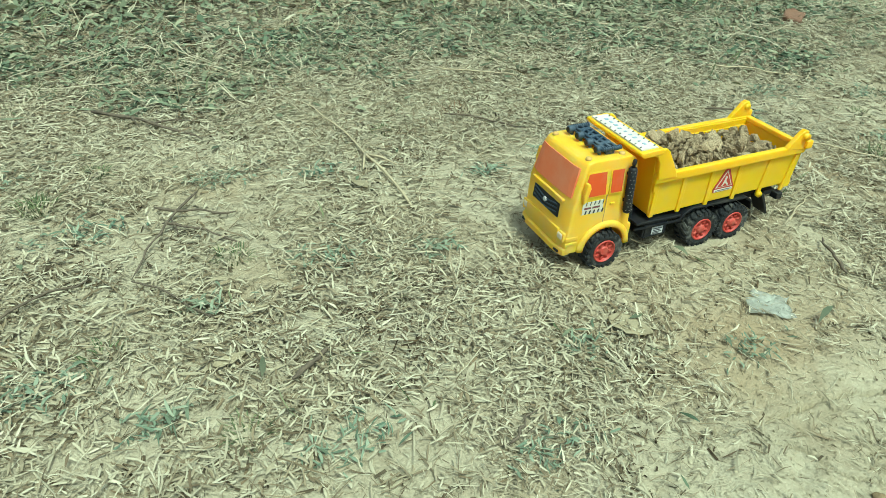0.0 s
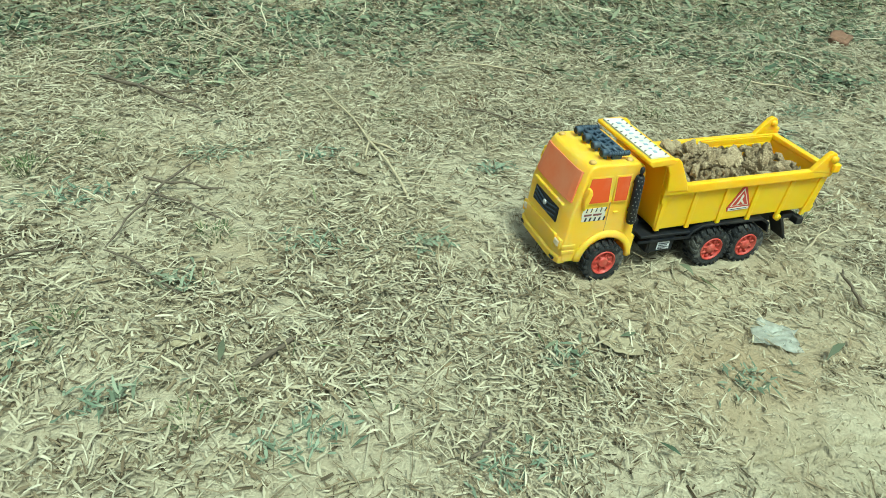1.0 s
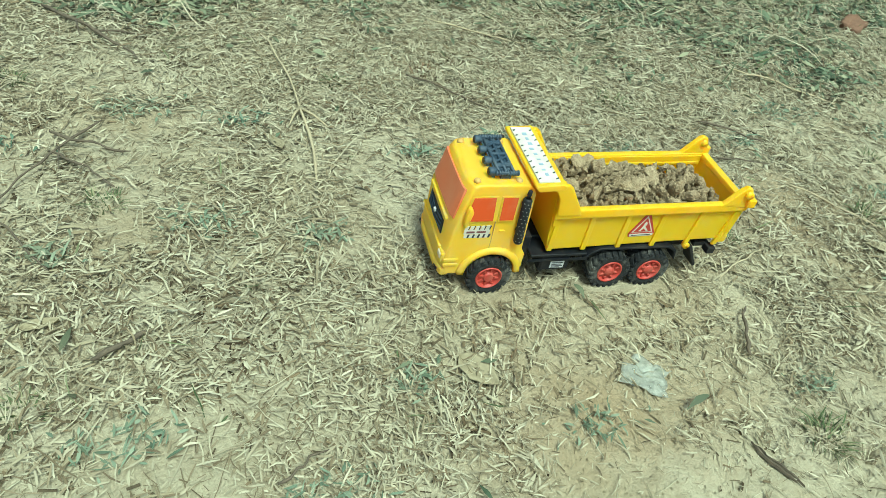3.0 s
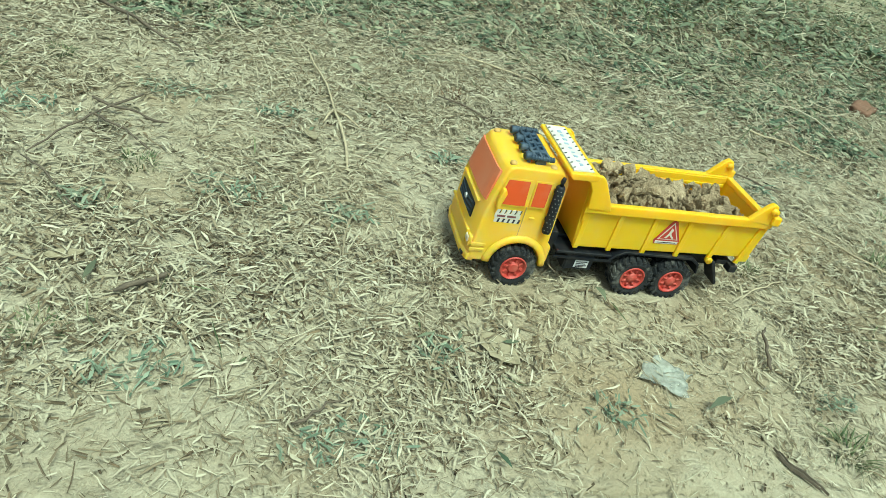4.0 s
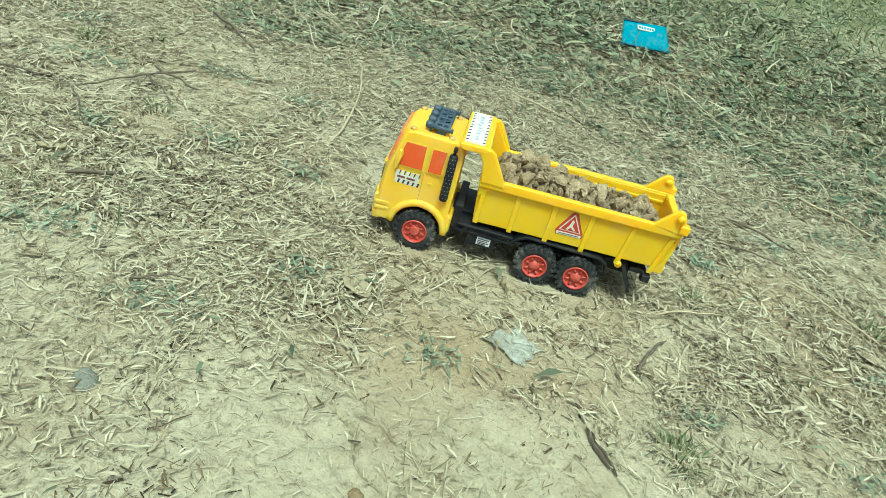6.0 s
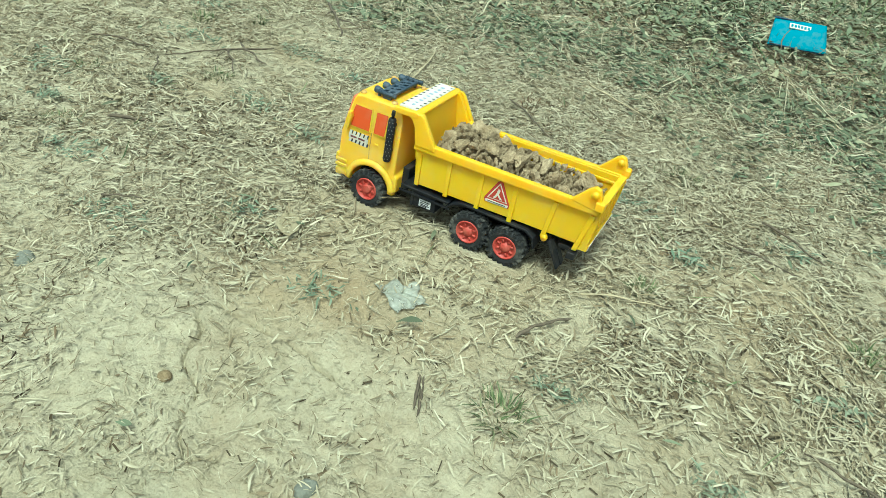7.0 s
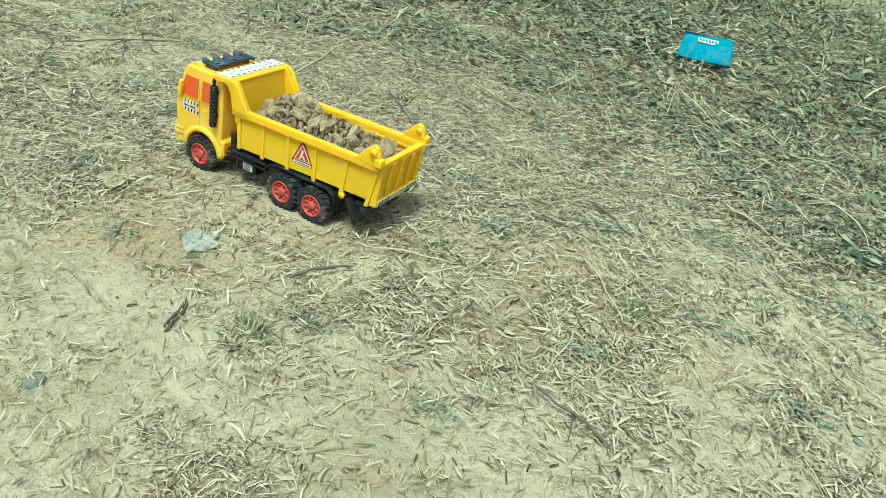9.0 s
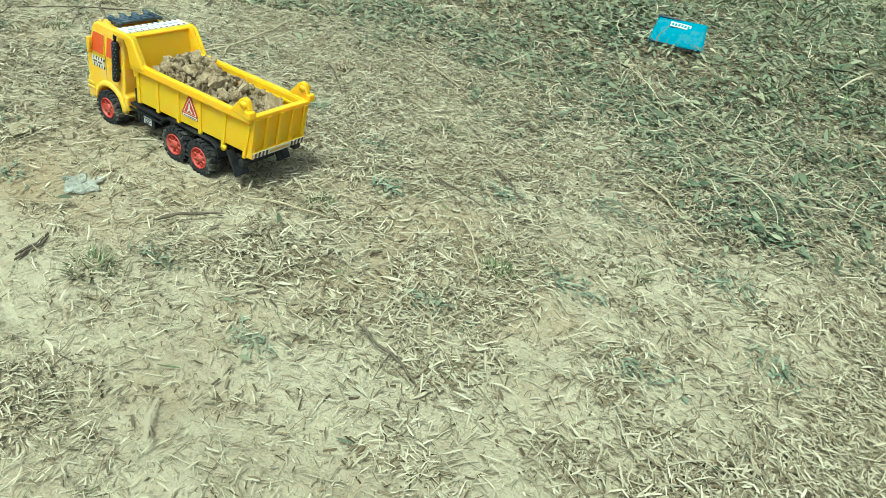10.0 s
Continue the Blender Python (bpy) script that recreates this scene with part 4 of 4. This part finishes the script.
        part("boss", tubed([(0.2825, s * 0.0450, 0.1320), (0.2825, s * 0.0580, 0.1320)], 0.0044, 14), YELLOW, ear, smooth=True)
        part("latch_block", boxed(0.2850, 0.2960, s * 0.0470, s * 0.0580, 0.1150, 0.1260), YELLOW, ear, bevel=0.0020)
        # warning sign sticker
        c = Vector((0.1722, s * (side + 0.0004), 0))
        sign = part("warning_sticker", prismed([(0.1578, 0.0700), (0.1880, 0.0712), (0.1890, 0.0755), (0.1760, 0.1010), (0.1715, 0.1020), (0.1690, 0.1000), (0.1562, 0.0745)], s * (side - 0.001), s * (side + 0.0006)), REDINK, wall, "red triangular warning sticker with white panel")
        part("sign_field", prismed([(0.1598, 0.0765), (0.1858, 0.0772), (0.1727, 0.0998)], s * (side + 0.0004), s * (side + 0.0009)), PAPER, sign)
        part("sign_triangle", prismed([(0.1618, 0.0776), (0.1838, 0.0782), (0.1727, 0.0975)], s * (side + 0.0006), s * (side + 0.0012)), REDINK, sign)
        part("sign_figure", prismed([(0.1672, 0.0790), (0.1700, 0.0835), (0.1722, 0.0925), (0.1748, 0.0905), (0.1738, 0.0850), (0.1790, 0.0795), (0.1765, 0.0790), (0.1725, 0.0830), (0.1700, 0.0790)], s * (side + 0.0008), s * (side + 0.0015)), PAPER, sign)
        part("sign_panel", prismed([(0.1586, 0.0708), (0.1872, 0.0718), (0.1874, 0.0752), (0.1584, 0.0742)], s * (side + 0.0004), s * (side + 0.0010)), PAPER, sign)
        part("sign_lettering", prismed([(0.1610, 0.0722), (0.1845, 0.0730), (0.1845, 0.0738), (0.1610, 0.0730)], s * (side + 0.0008), s * (side + 0.0013)), INK, sign)
    tail = part("tailgate", prismed([(0.2800, 0.0600), (0.2850, 0.0600), (0.2920, 0.1170), (0.2870, 0.1170)], -side + 0.0005, side - 0.0005), YELLOW, truck, bevel=0.0008)
    part("tail_rim", prismed([(0.2850, 0.1120), (0.2855, 0.1180), (0.2945, 0.1180), (0.2935, 0.1110)], -0.0500, 0.0500), YELLOW, tail, bevel=0.0012)
    for y in (-0.0445, -0.0225, 0.0, 0.0225, 0.0445):
        part("tail_rib", prismed([(0.2835, 0.0610), (0.2890, 0.0610), (0.2950, 0.1130), (0.2900, 0.1130)], y - 0.0034, y + 0.0034), YELLOW, tail, bevel=0.0009)
    part("tail_sill", prismed([(0.2790, 0.0560), (0.2900, 0.0570), (0.2915, 0.0660), (0.2830, 0.0660)], -0.0480, 0.0480), YELLOW, tail, bevel=0.0009)
    strip = part("tail_strip", prismed([(0.2893, 0.0572), (0.2908, 0.0574), (0.2922, 0.0656), (0.2907, 0.0656)], -0.0460, 0.0460), PAPER, tail, "red and white striped tail strip with unreadable print")
    for k in range(4):
        for s in (-1, 1):
            y = s * (0.0225 + 0.0065 * k)
            part("stripe", prismed([(0.2896, 0.0574), (0.2911, 0.0576), (0.2925, 0.0654), (0.2910, 0.0654)], y - 0.0016, y + 0.0016), INKRED if k % 2 else INK, strip)
    part("strip_lettering", prismed([(0.2899, 0.0592), (0.2914, 0.0594), (0.2922, 0.0636), (0.2908, 0.0636)], -0.0170, 0.0170), AMBER, strip)


dump_bed()

# ---- the load of clods ----
crnd = random.Random(21)


def clod_mesh(k):
    bm = bmesh.new()
    bmesh.ops.create_icosphere(bm, subdivisions=4, radius=1.0)
    off = Vector((k * 7.3, k * 3.1, k * 5.7))
    cuts = [(Vector((crnd.gauss(0, 1), crnd.gauss(0, 1), crnd.gauss(0, 1))).normalized(), crnd.uniform(0.35, 0.75)) for _ in range(10)]
    for v in bm.verts:
        p = v.co.copy()
        for n, d in cuts:
            over = p.dot(n) - d
            if over > 0:
                p -= n * over * 0.85
        p *= 1 + 0.22 * noise.noise(v.co * 1.4 + off) + 0.14 * (0.5 - abs(noise.noise(v.co * 2.8 + off))) + 0.13 * noise.noise(v.co * 5.5 + off) + 0.11 * noise.noise(v.co * 12.0 + off)
        v.co = p
    bmesh.ops.recalc_face_normals(bm, faces=bm.faces)
    me = bpy.data.meshes.new("clod")
    bm.to_mesh(me)
    bm.free()
    me.materials.append(CLOD)
    return me


def load_top(x, y):
    """Height of the heap in the bed."""
    u = (x - 0.075) / 0.205
    return 0.103 + 0.022 * math.exp(-((u - 0.25) / 0.33) ** 2) * (1 - (y / 0.06) ** 2) + 0.004 * math.sin(9 * u + 40 * y)


bm = bmesh.new()
rows = []
for i in range(60):
    x = 0.069 + i * 0.2130 / 59
    rows.append([bm.verts.new((x, y, load_top(x, y) - 0.011 + 0.009 * noise.noise(Vector((x * 110, y * 110, 2))) + 0.004 * noise.noise(Vector((x * 300, y * 300, 2))))) for y in np.linspace(-0.0430, 0.0430, 26)])
low = [[bm.verts.new((v.co.x, v.co.y, 0.0695)) for v in (r[0], r[-1])] for r in rows]
for r0, r1 in zip(rows, rows[1:]):
    for k in range(25):
        bm.faces.new((r0[k], r0[k + 1], r1[k + 1], r1[k]))
for i in range(59):
    bm.faces.new((rows[i][0], rows[i + 1][0], low[i + 1][0], low[i][0]))
    bm.faces.new((rows[i][-1], low[i][1], low[i + 1][1], rows[i + 1][-1]))
    bm.faces.new((low[i][0], low[i + 1][0], low[i + 1][1], low[i][1]))
bm.faces.new([*rows[0], low[0][1], low[0][0]])
bm.faces.new([*rows[-1][::-1], low[-1][0], low[-1][1]])
# the dark filler shows between clods as painted shade
heap = part("loose_soil", bm, CLAY_AND_SHADE, None, smooth=True)
tagged(heap, "loose crumbled dry soil filling the truck bed, darkened as shade between clods", "soil", kind="stuff")

clods = [clod_mesh(k) for k in range(9)]
placed = []
tries = 0
while len(placed) < 290 and tries < 16000:
    tries += 1
    r = crnd.choice((0.0028, 0.0032, 0.0038, 0.0045, 0.0055, 0.0070)) * crnd.uniform(0.85, 1.15)
    if len(placed) < 14:
        r = crnd.uniform(0.0080, 0.0115)
    x, y = crnd.uniform(0.072 + r, 0.280 - r), crnd.uniform(-0.0432 + 0.8 * r, 0.0432 - 0.8 * r)
    if any(math.hypot(x - a, y - b) < 0.60 * (r + q) for a, b, q in placed):
        continue
    placed.append((x, y, r))
    ob = new("clod", clods[len(placed) % 9])
    ob.matrix_world = Matrix.LocRotScale((x, y, load_top(x, y) - 0.006 + 0.68 * r), Euler([crnd.uniform(0, 6.28) for _ in range(3)]), (r * crnd.uniform(0.95, 1.45), r * crnd.uniform(0.85, 1.2), r * crnd.uniform(0.6, 0.95)))
    tagged(ob, "broken lump of dry brown soil in the truck bed", "clod", "soil clods in the bed")


# ---- twigs, stems and stray pieces on the ground ----
def twig(x0, y0, x1, y1, r0, r1, material, label, name="twig", wave=0.006, lift=0.010, forks=()):
    rnd = random.Random(int(1000 * (x0 + 3 * y0 + 7 * x1)))
    n = 12
    pts = []
    nx, ny = -(y1 - y0), x1 - x0
    span = math.hypot(nx, ny)
    bow = rnd.uniform(-1, 1) * 0.05
    for k in range(n):
        u = k / (n - 1)
        w = bow * math.sin(math.pi * u) + wave / span * (noise.noise(Vector((u * 4 + x0 * 31, y0 * 17, 0))) + 0.35 * noise.noise(Vector((u * 13 + x0 * 31, y0 * 17, 5))))
        x, y = x0 + (x1 - x0) * u + nx * w, y0 + (y1 - y0) * u + ny * w
        pts.append(Vector((x, y, at_ground(x, y) + lift + 0.002 * math.sin(5 * u))))
    full = [0.78 * (r0 + (r1 - r0) * k / (n - 1)) * (1 + 0.55 * noise.noise(Vector((k * 1.3, x0 * 50, y0 * 50)))) for k in range(n)]
    full[0] *= 0.55
    full[-1] *= 0.35
    bm = tubed(pts, full, 7)
    for at, ang, length in forks:
        p = pts[int(at * (n - 1))]
        d = (pts[-1] - pts[0]).normalized()
        d = Matrix.Rotation(ang, 3, "Z") @ d
        tube(bm, [p, p + d * length * 0.5 + Vector((0, 0, 0.004)), p + d * length], [r1 * 0.8, r1 * 0.6, r1 * 0.25], 6)
    ob = part(name, bm, material, None, smooth=True)
    return tagged(ob, label, "twig" if name == "twig" else "stem", "twigs on the ground")


def bark_piece(x, y, turn, length, width):
    """A sliver of bark: two long splinters side by side, jagged at the ends."""
    rnd = random.Random(17)
    bm = bmesh.new()
    for off, a, b in ((-0.28, -0.5, 0.42), (0.30, -0.38, 0.5)):
        rings = []
        for k in range(9):
            u = a + (b - a) * k / 8
            half = width * 0.24 * (1 - abs(2 * k / 8 - 1) ** 3 * 0.8) * rnd.uniform(0.8, 1.15)
            mid = off * width + 0.06 * width * rnd.uniform(-1, 1)
            ring = []
            for q, h in ((-1, 0.0), (-0.6, 0.0022), (0.5, 0.0027), (1, 0.0)):
                px, py = length * u, mid + q * half
                wx, wy = x + px * math.cos(turn) - py * math.sin(turn), y + px * math.sin(turn) + py * math.cos(turn)
                ring.append(bm.verts.new((wx, wy, at_ground(wx, wy) + 0.0025 + h * rnd.uniform(0.7, 1.1))))
            rings.append(ring)
        for r0, r1 in zip(rings, rings[1:]):
            for q in range(4):
                bm.faces.new((r0[q], r0[(q + 1) % 4], r1[(q + 1) % 4], r1[q]))
        bm.faces.new(rings[0])
        bm.faces.new(rings[-1][::-1])
    return tagged(part("bark_piece", bm, BARK, None), "dark split piece of bark on open soil", "bark")


bark_piece(0.225, -0.302, 1.96, 0.058, 0.0075)
DARK, PALE = "dark brown dry twig lying on the straw", "pale dry stem lying across the litter"
twig(-0.483, 0.250, -0.387, 0.209, 0.0026, 0.0016, BARK, DARK)
twig(-0.427, 0.279, -0.517, 0.100, 0.0022, 0.0014, BARK, DARK, forks=((0.4, 0.6, 0.05),))
twig(-0.476, 0.211, -0.393, 0.137, 0.0024, 0.0014, BARK, DARK)
twig(-0.517, 0.092, -0.445, 0.002, 0.0018, 0.0010, BARK, DARK)
twig(-0.555, 0.620, -0.396, 0.452, 0.0042, 0.0022, BARK, "thick forked brown stick lying among wilted leaves", forks=((0.6, 0.7, 0.07), (0.4, -0.5, 0.05)))
twig(-0.218, 0.539, -0.165, 0.145, 0.0016, 0.0030, PALEBARK, PALE, "stem", forks=((0.6, 0.5, 0.06), (0.62, -0.5, 0.05)))
twig(-0.390, -0.120, -0.345, -0.087, 0.0030, 0.0024, BARK, DARK)
twig(0.270, -0.178, 0.308, -0.108, 0.0034, 0.0020, BARK, "knotty brown stick lying on dusty straw")
twig(0.494, 0.950, 0.700, 0.740, 0.0022, 0.0030, PALEBARK, PALE, "stem")
twig(0.560, -0.150, 0.660, -0.175, 0.0024, 0.0014, BARK, DARK, forks=((0.6, -1.1, 0.04),))
twig(0.470, 0.300, 0.560, 0.235, 0.0024, 0.0015, BARK, DARK)
twig(0.430, 0.190, 0.530, 0.175, 0.0018, 0.0012, BARK, DARK)
twig(0.300, -0.060, 0.400, -0.010, 0.0016, 0.0010, PALEBARK, PALE, "stem")
twig(0.520, 0.120, 0.610, 0.020, 0.0018, 0.0014, PALEBARK, PALE, "stem")
twig(-0.235, -0.262, -0.190, -0.232, 0.0018, 0.0010, BARK, DARK)
twig(-0.640, 0.060, -0.560, 0.110, 0.0022, 0.0014, BARK, DARK)
twig(0.000, 0.420, 0.120, 0.330, 0.0020, 0.0012, BARK, DARK)
twig(0.080, 0.640, 0.260, 0.560, 0.0020, 0.0012, PALEBARK, PALE, "stem")
twig(0.640, 0.480, 0.800, 0.360, 0.0022, 0.0014, PALEBARK, PALE, "stem")
twig(-0.100, 0.900, 0.060, 0.800, 0.0024, 0.0014, BARK, DARK)
twig(0.180, -0.530, 0.080, -0.620, 0.0016, 0.0010, BARK, "thin curved brown twig on cracked soil", wave=0.012, lift=0.004)
twig(0.560, 1.250, 0.800, 1.150, 0.0026, 0.0016, PALEBARK, PALE, "stem")


def tuft(x, y, count, spread_r, tall, seed, material=BLADE, name="grass_tuft"):
    rs = np.random.RandomState(seed)
    bm = bmesh.new()
    for _ in range(count):
        a, d = rs.uniform(0, 6.28), spread_r * math.sqrt(rs.rand()) * 0.35
        p = Vector((d * math.cos(a), d * math.sin(a), 0))
        out = Vector((math.cos(a + rs.normal(0, 0.6)), math.sin(a + rs.normal(0, 0.6)), 0))
        L, w, flat = tall * rs.uniform(0.5, 1.1), rs.uniform(0.0007, 0.0014), rs.uniform(0.3, 1.3)
        across = Vector((-out.y, out.x, 0))
        prev = None
        for k in range(5):
            u = k / 4
            c = p + out * (L * flat * u ** 1.2 * 0.8) + Vector((0, 0, L * (u - 0.55 * flat * u * u)))
            c.z = max(c.z, 0.001)
            hw = w * (1 - 0.85 * u)
            pair = (bm.verts.new(c - across * hw), bm.verts.new(c + across * hw))
            if prev:
                bm.faces.new((prev[0], prev[1], pair[1], pair[0]))
            prev = pair
    me = bpy.data.meshes.new("grass_tuft")
    bm.to_mesh(me)
    bm.free()
    me.materials.append(material)
    ob = new(name, me)
    ob.location = (x, y, at_ground(x, y) - 0.001)
    return tagged(ob, "small flat tuft of green grass growing in the litter", "grass tuft", "grass tufts")


tufts = [tuft(-0.55, 0.38, 60, 0.05, 0.018, 1), tuft(-0.405, 0.115, 70, 0.06, 0.017, 2), tuft(0.30, -0.282, 90, 0.06, 0.024, 3)]
dried = tuft(0.03, 0.44, 60, 0.05, 0.022, 9, DRIED, "dried_weed")
tagged(dried, "small reddish-brown dried weed standing in pale straw", "dried weed")
trnd = random.Random(8)
for x, y in ((0.36, 0.01), (-0.55, -0.02), (0.62, 0.05), (-0.12, 0.40), (0.34, 0.36), (-0.62, 0.30), (0.75, 0.20), (-0.44, -0.16), (-0.30, 0.62), (0.10, 0.72), (0.50, 0.68), (0.90, 0.50)):
    copy_thing(trnd.choice(tufts), pose(x, y, at_ground(x, y) - 0.001, 0, 0, trnd.uniform(0, 360)))


def sheet(name, corners, z_of, material, label, category, cells=14, thick=0.0006):
    """A thin bent sheet between four corners (x, y), at heights z_of(u, v)."""
    bm = bmesh.new()
    c = [Vector((*p, 0)) for p in corners]
    grid = []
    for i in range(cells + 1):
        row = []
        for j in range(cells + 1):
            u, v = i / cells, j / cells
            p = (c[0] * (1 - u) + c[1] * u) * (1 - v) + (c[3] * (1 - u) + c[2] * u) * v
            p = p + Vector((0.010 * noise.noise(Vector((u * 3.5, v * 3.5, 7.0))), 0.010 * noise.noise(Vector((u * 3.5, v * 3.5, 9.0))), 0))
            row.append(bm.verts.new((p.x, p.y, at_ground(p.x, p.y) + z_of(u, v))))
        grid.append(row)
    for i in range(cells):
        for j in range(cells):
            bm.faces.new((grid[i][j], grid[i + 1][j], grid[i + 1][j + 1], grid[i][j + 1]))
    ob = part(name, bm, material, None, smooth=True)
    md = ob.modifiers.new("thickness", "SOLIDIFY")
    md.thickness = thick
    return tagged(ob, label, category)


# blue foil packet, propped on the grass
def packet():
    root = new("foil_packet")
    root.matrix_world = pose(0.430, 1.32, at_ground(0.430, 1.32) + 0.022, 0, 0, 14) @ Matrix.Scale(0.84, 4)
    tagged(root, "empty bright blue foil snack packet lying on the grass", "packet")
    bm = bmesh.new()
    n = 16
    layers = []
    for side in (1, -1):
        g = []
        for i in range(n + 1):
            row = []
            for j in range(n + 1):
                u, v = i / n - 0.5, j / n - 0.5
                puff = 0.010 * (1 - (2 * u) ** 4) * (1 - (2 * v) ** 2)
                wr = 0.003 * noise.noise(Vector((u * 6, v * 5, side * 2.0)))
                x, y, z = u * (0.165 - 0.02 * v), v * 0.105, side * puff + wr * (1 - (2 * v) ** 6) + 0.006 * math.sin(3 * u)
                row.append(bm.verts.new((x, y, z + 0.0006 * side)))
            g.append(row)
        for i in range(n):
            for j in range(n):
                q = (g[i][j], g[i + 1][j], g[i + 1][j + 1], g[i][j + 1])
                bm.faces.new(q if side > 0 else q[::-1])
        layers.append(g)
    t, b = layers
    ring = [(i, 0) for i in range(n)] + [(n, j) for j in range(n)] + [(i, n) for i in range(n, 0, -1)] + [(0, j) for j in range(n, 0, -1)]
    for k in range(len(ring)):
        (i0, j0), (i1, j1) = ring[k], ring[(k + 1) % len(ring)]
        bm.faces.new((t[i0][j0], b[i0][j0], b[i1][j1], t[i1][j1]))
    lean = Matrix.Translation((0, 0.045, 0.030)) @ Matrix.Rotation(radians(38), 4, "X")
    pouch = part("pouch", bm, FOIL, root, smooth=True)
    pouch.matrix_basis = lean
    bar = part("print_panel", boxed(-0.035, 0.030, 0.012, 0.030, 0.0085, 0.0125), PAPER, pouch, "pale print panel with unreadable lettering")
    for k in range(6):
        part("print_bar", boxed(-0.031 + k * 0.010, -0.024 + k * 0.010, 0.016, 0.026, 0.0120, 0.0131), FOIL, bar)
    part("end_seal", boxed(-0.083, 0.083, -0.0535, -0.0500, -0.0015, 0.0015), FOILDARK, pouch, "dark crimped seal")
    part("end_seal", boxed(-0.081, 0.081, 0.0495, 0.0535, -0.0015, 0.0015), FOILDARK, pouch, "dark crimped seal")


packet()

sheet("plastic_scrap", [(0.104, -0.190), (0.138, -0.162), (0.172, -0.186), (0.148, -0.216)],
      lambda u, v: 0.0045 + 0.005 * noise.noise(Vector((u * 5, v * 5, 0.3))), SCRAP, "torn scrap of weathered whitish plastic film in the straw", "scrap")
def broad_leaf(x, y, turn, length, width):
    bm = bmesh.new()
    n, m = 14, 6
    grid = []
    for i in range(n + 1):
        u = i / n
        half = width * 0.5 * (math.sin(math.pi * min(1, u ** 0.8)) ** 0.8 + 0.02) * (1 + 0.12 * noise.noise(Vector((u * 9, 0, 4))))
        row = []
        for j in range(m + 1):
            v = 2 * j / m - 1
            px = x + math.cos(turn) * (u - 0.5) * length - math.sin(turn) * v * half
            py = y + math.sin(turn) * (u - 0.5) * length + math.cos(turn) * v * half
            row.append(bm.verts.new((px, py, at_ground(px, py) + 0.004 + 0.004 * abs(v) + 0.004 * noise.noise(Vector((u * 4, v * 2, 1))) + 0.006 * (u - 0.5) ** 2)))
        grid.append(row)
    for i in range(n):
        for j in range(m):
            bm.faces.new((grid[i][j], grid[i + 1][j], grid[i + 1][j + 1], grid[i][j + 1]))
    ob = part("broad_leaf", bm, LEAFDRY, None, smooth=True)
    md = ob.modifiers.new("thickness", "SOLIDIFY")
    md.thickness = 0.0005
    return tagged(ob, "broad pale dry leaf lying on the straw", "leaf", "broad dry leaves")


for lx, ly, lt, ll, lw in ((-0.037, -0.164, -0.9, 0.050, 0.030), (-0.21, 0.24, 1.9, 0.040, 0.015), (0.58, -0.02, 2.6, 0.036, 0.014), (-0.44, -0.07, 0.2, 0.034, 0.013)):
    broad_leaf(lx, ly, lt, ll, lw)


def lump(name, x, y, rx, ry, rz, material, label, category, seed, sink=0.3, square=0.0):
    bm = bmesh.new()
    if square:
        bmesh.ops.create_cube(bm, size=1.7)
        bmesh.ops.subdivide_edges(bm, edges=bm.edges, cuts=7, use_grid_fill=True)
    else:
        bmesh.ops.create_icosphere(bm, subdivisions=4, radius=1.0)
    off = Vector((seed * 3.7, seed, 0))
    for v in bm.verts:
        v.co *= 1 + 0.24 * noise.noise(v.co * 1.1 + off) + 0.10 * noise.noise(v.co * 3 + off) + 0.03 * noise.noise(v.co * 9 + off)
        v.co = Vector((v.co.x * rx, v.co.y * ry, v.co.z * rz))
    ob = part(name, bm, material, None, smooth=True)
    ob.matrix_world = pose(x, y, at_ground(x, y) + rz * (1 - 2 * sink), 8, -6, seed * 33)
    return tagged(ob, label, category)


lump("brick_piece", 1.090, 0.690, 0.040, 0.027, 0.024, BRICK, "broken piece of red brick half sunk in dry grass", "brick", 1, 0.5, 1.0)
lump("stone", 0.201, -0.440, 0.010, 0.008, 0.005, STONE, "small rounded blue-grey stone in the soil", "stone", 2, 0.5)
lump("stone", -0.203, -0.384, 0.013, 0.011, 0.007, STONE, "small rounded blue-grey stone in the soil", "stone", 4, 0.5)
lump("soil_lump", 0.030, -0.420, 0.007, 0.006, 0.004, CLAY_AND_SHADE, "small crumbly lump of soil on the ground", "clod", 5)
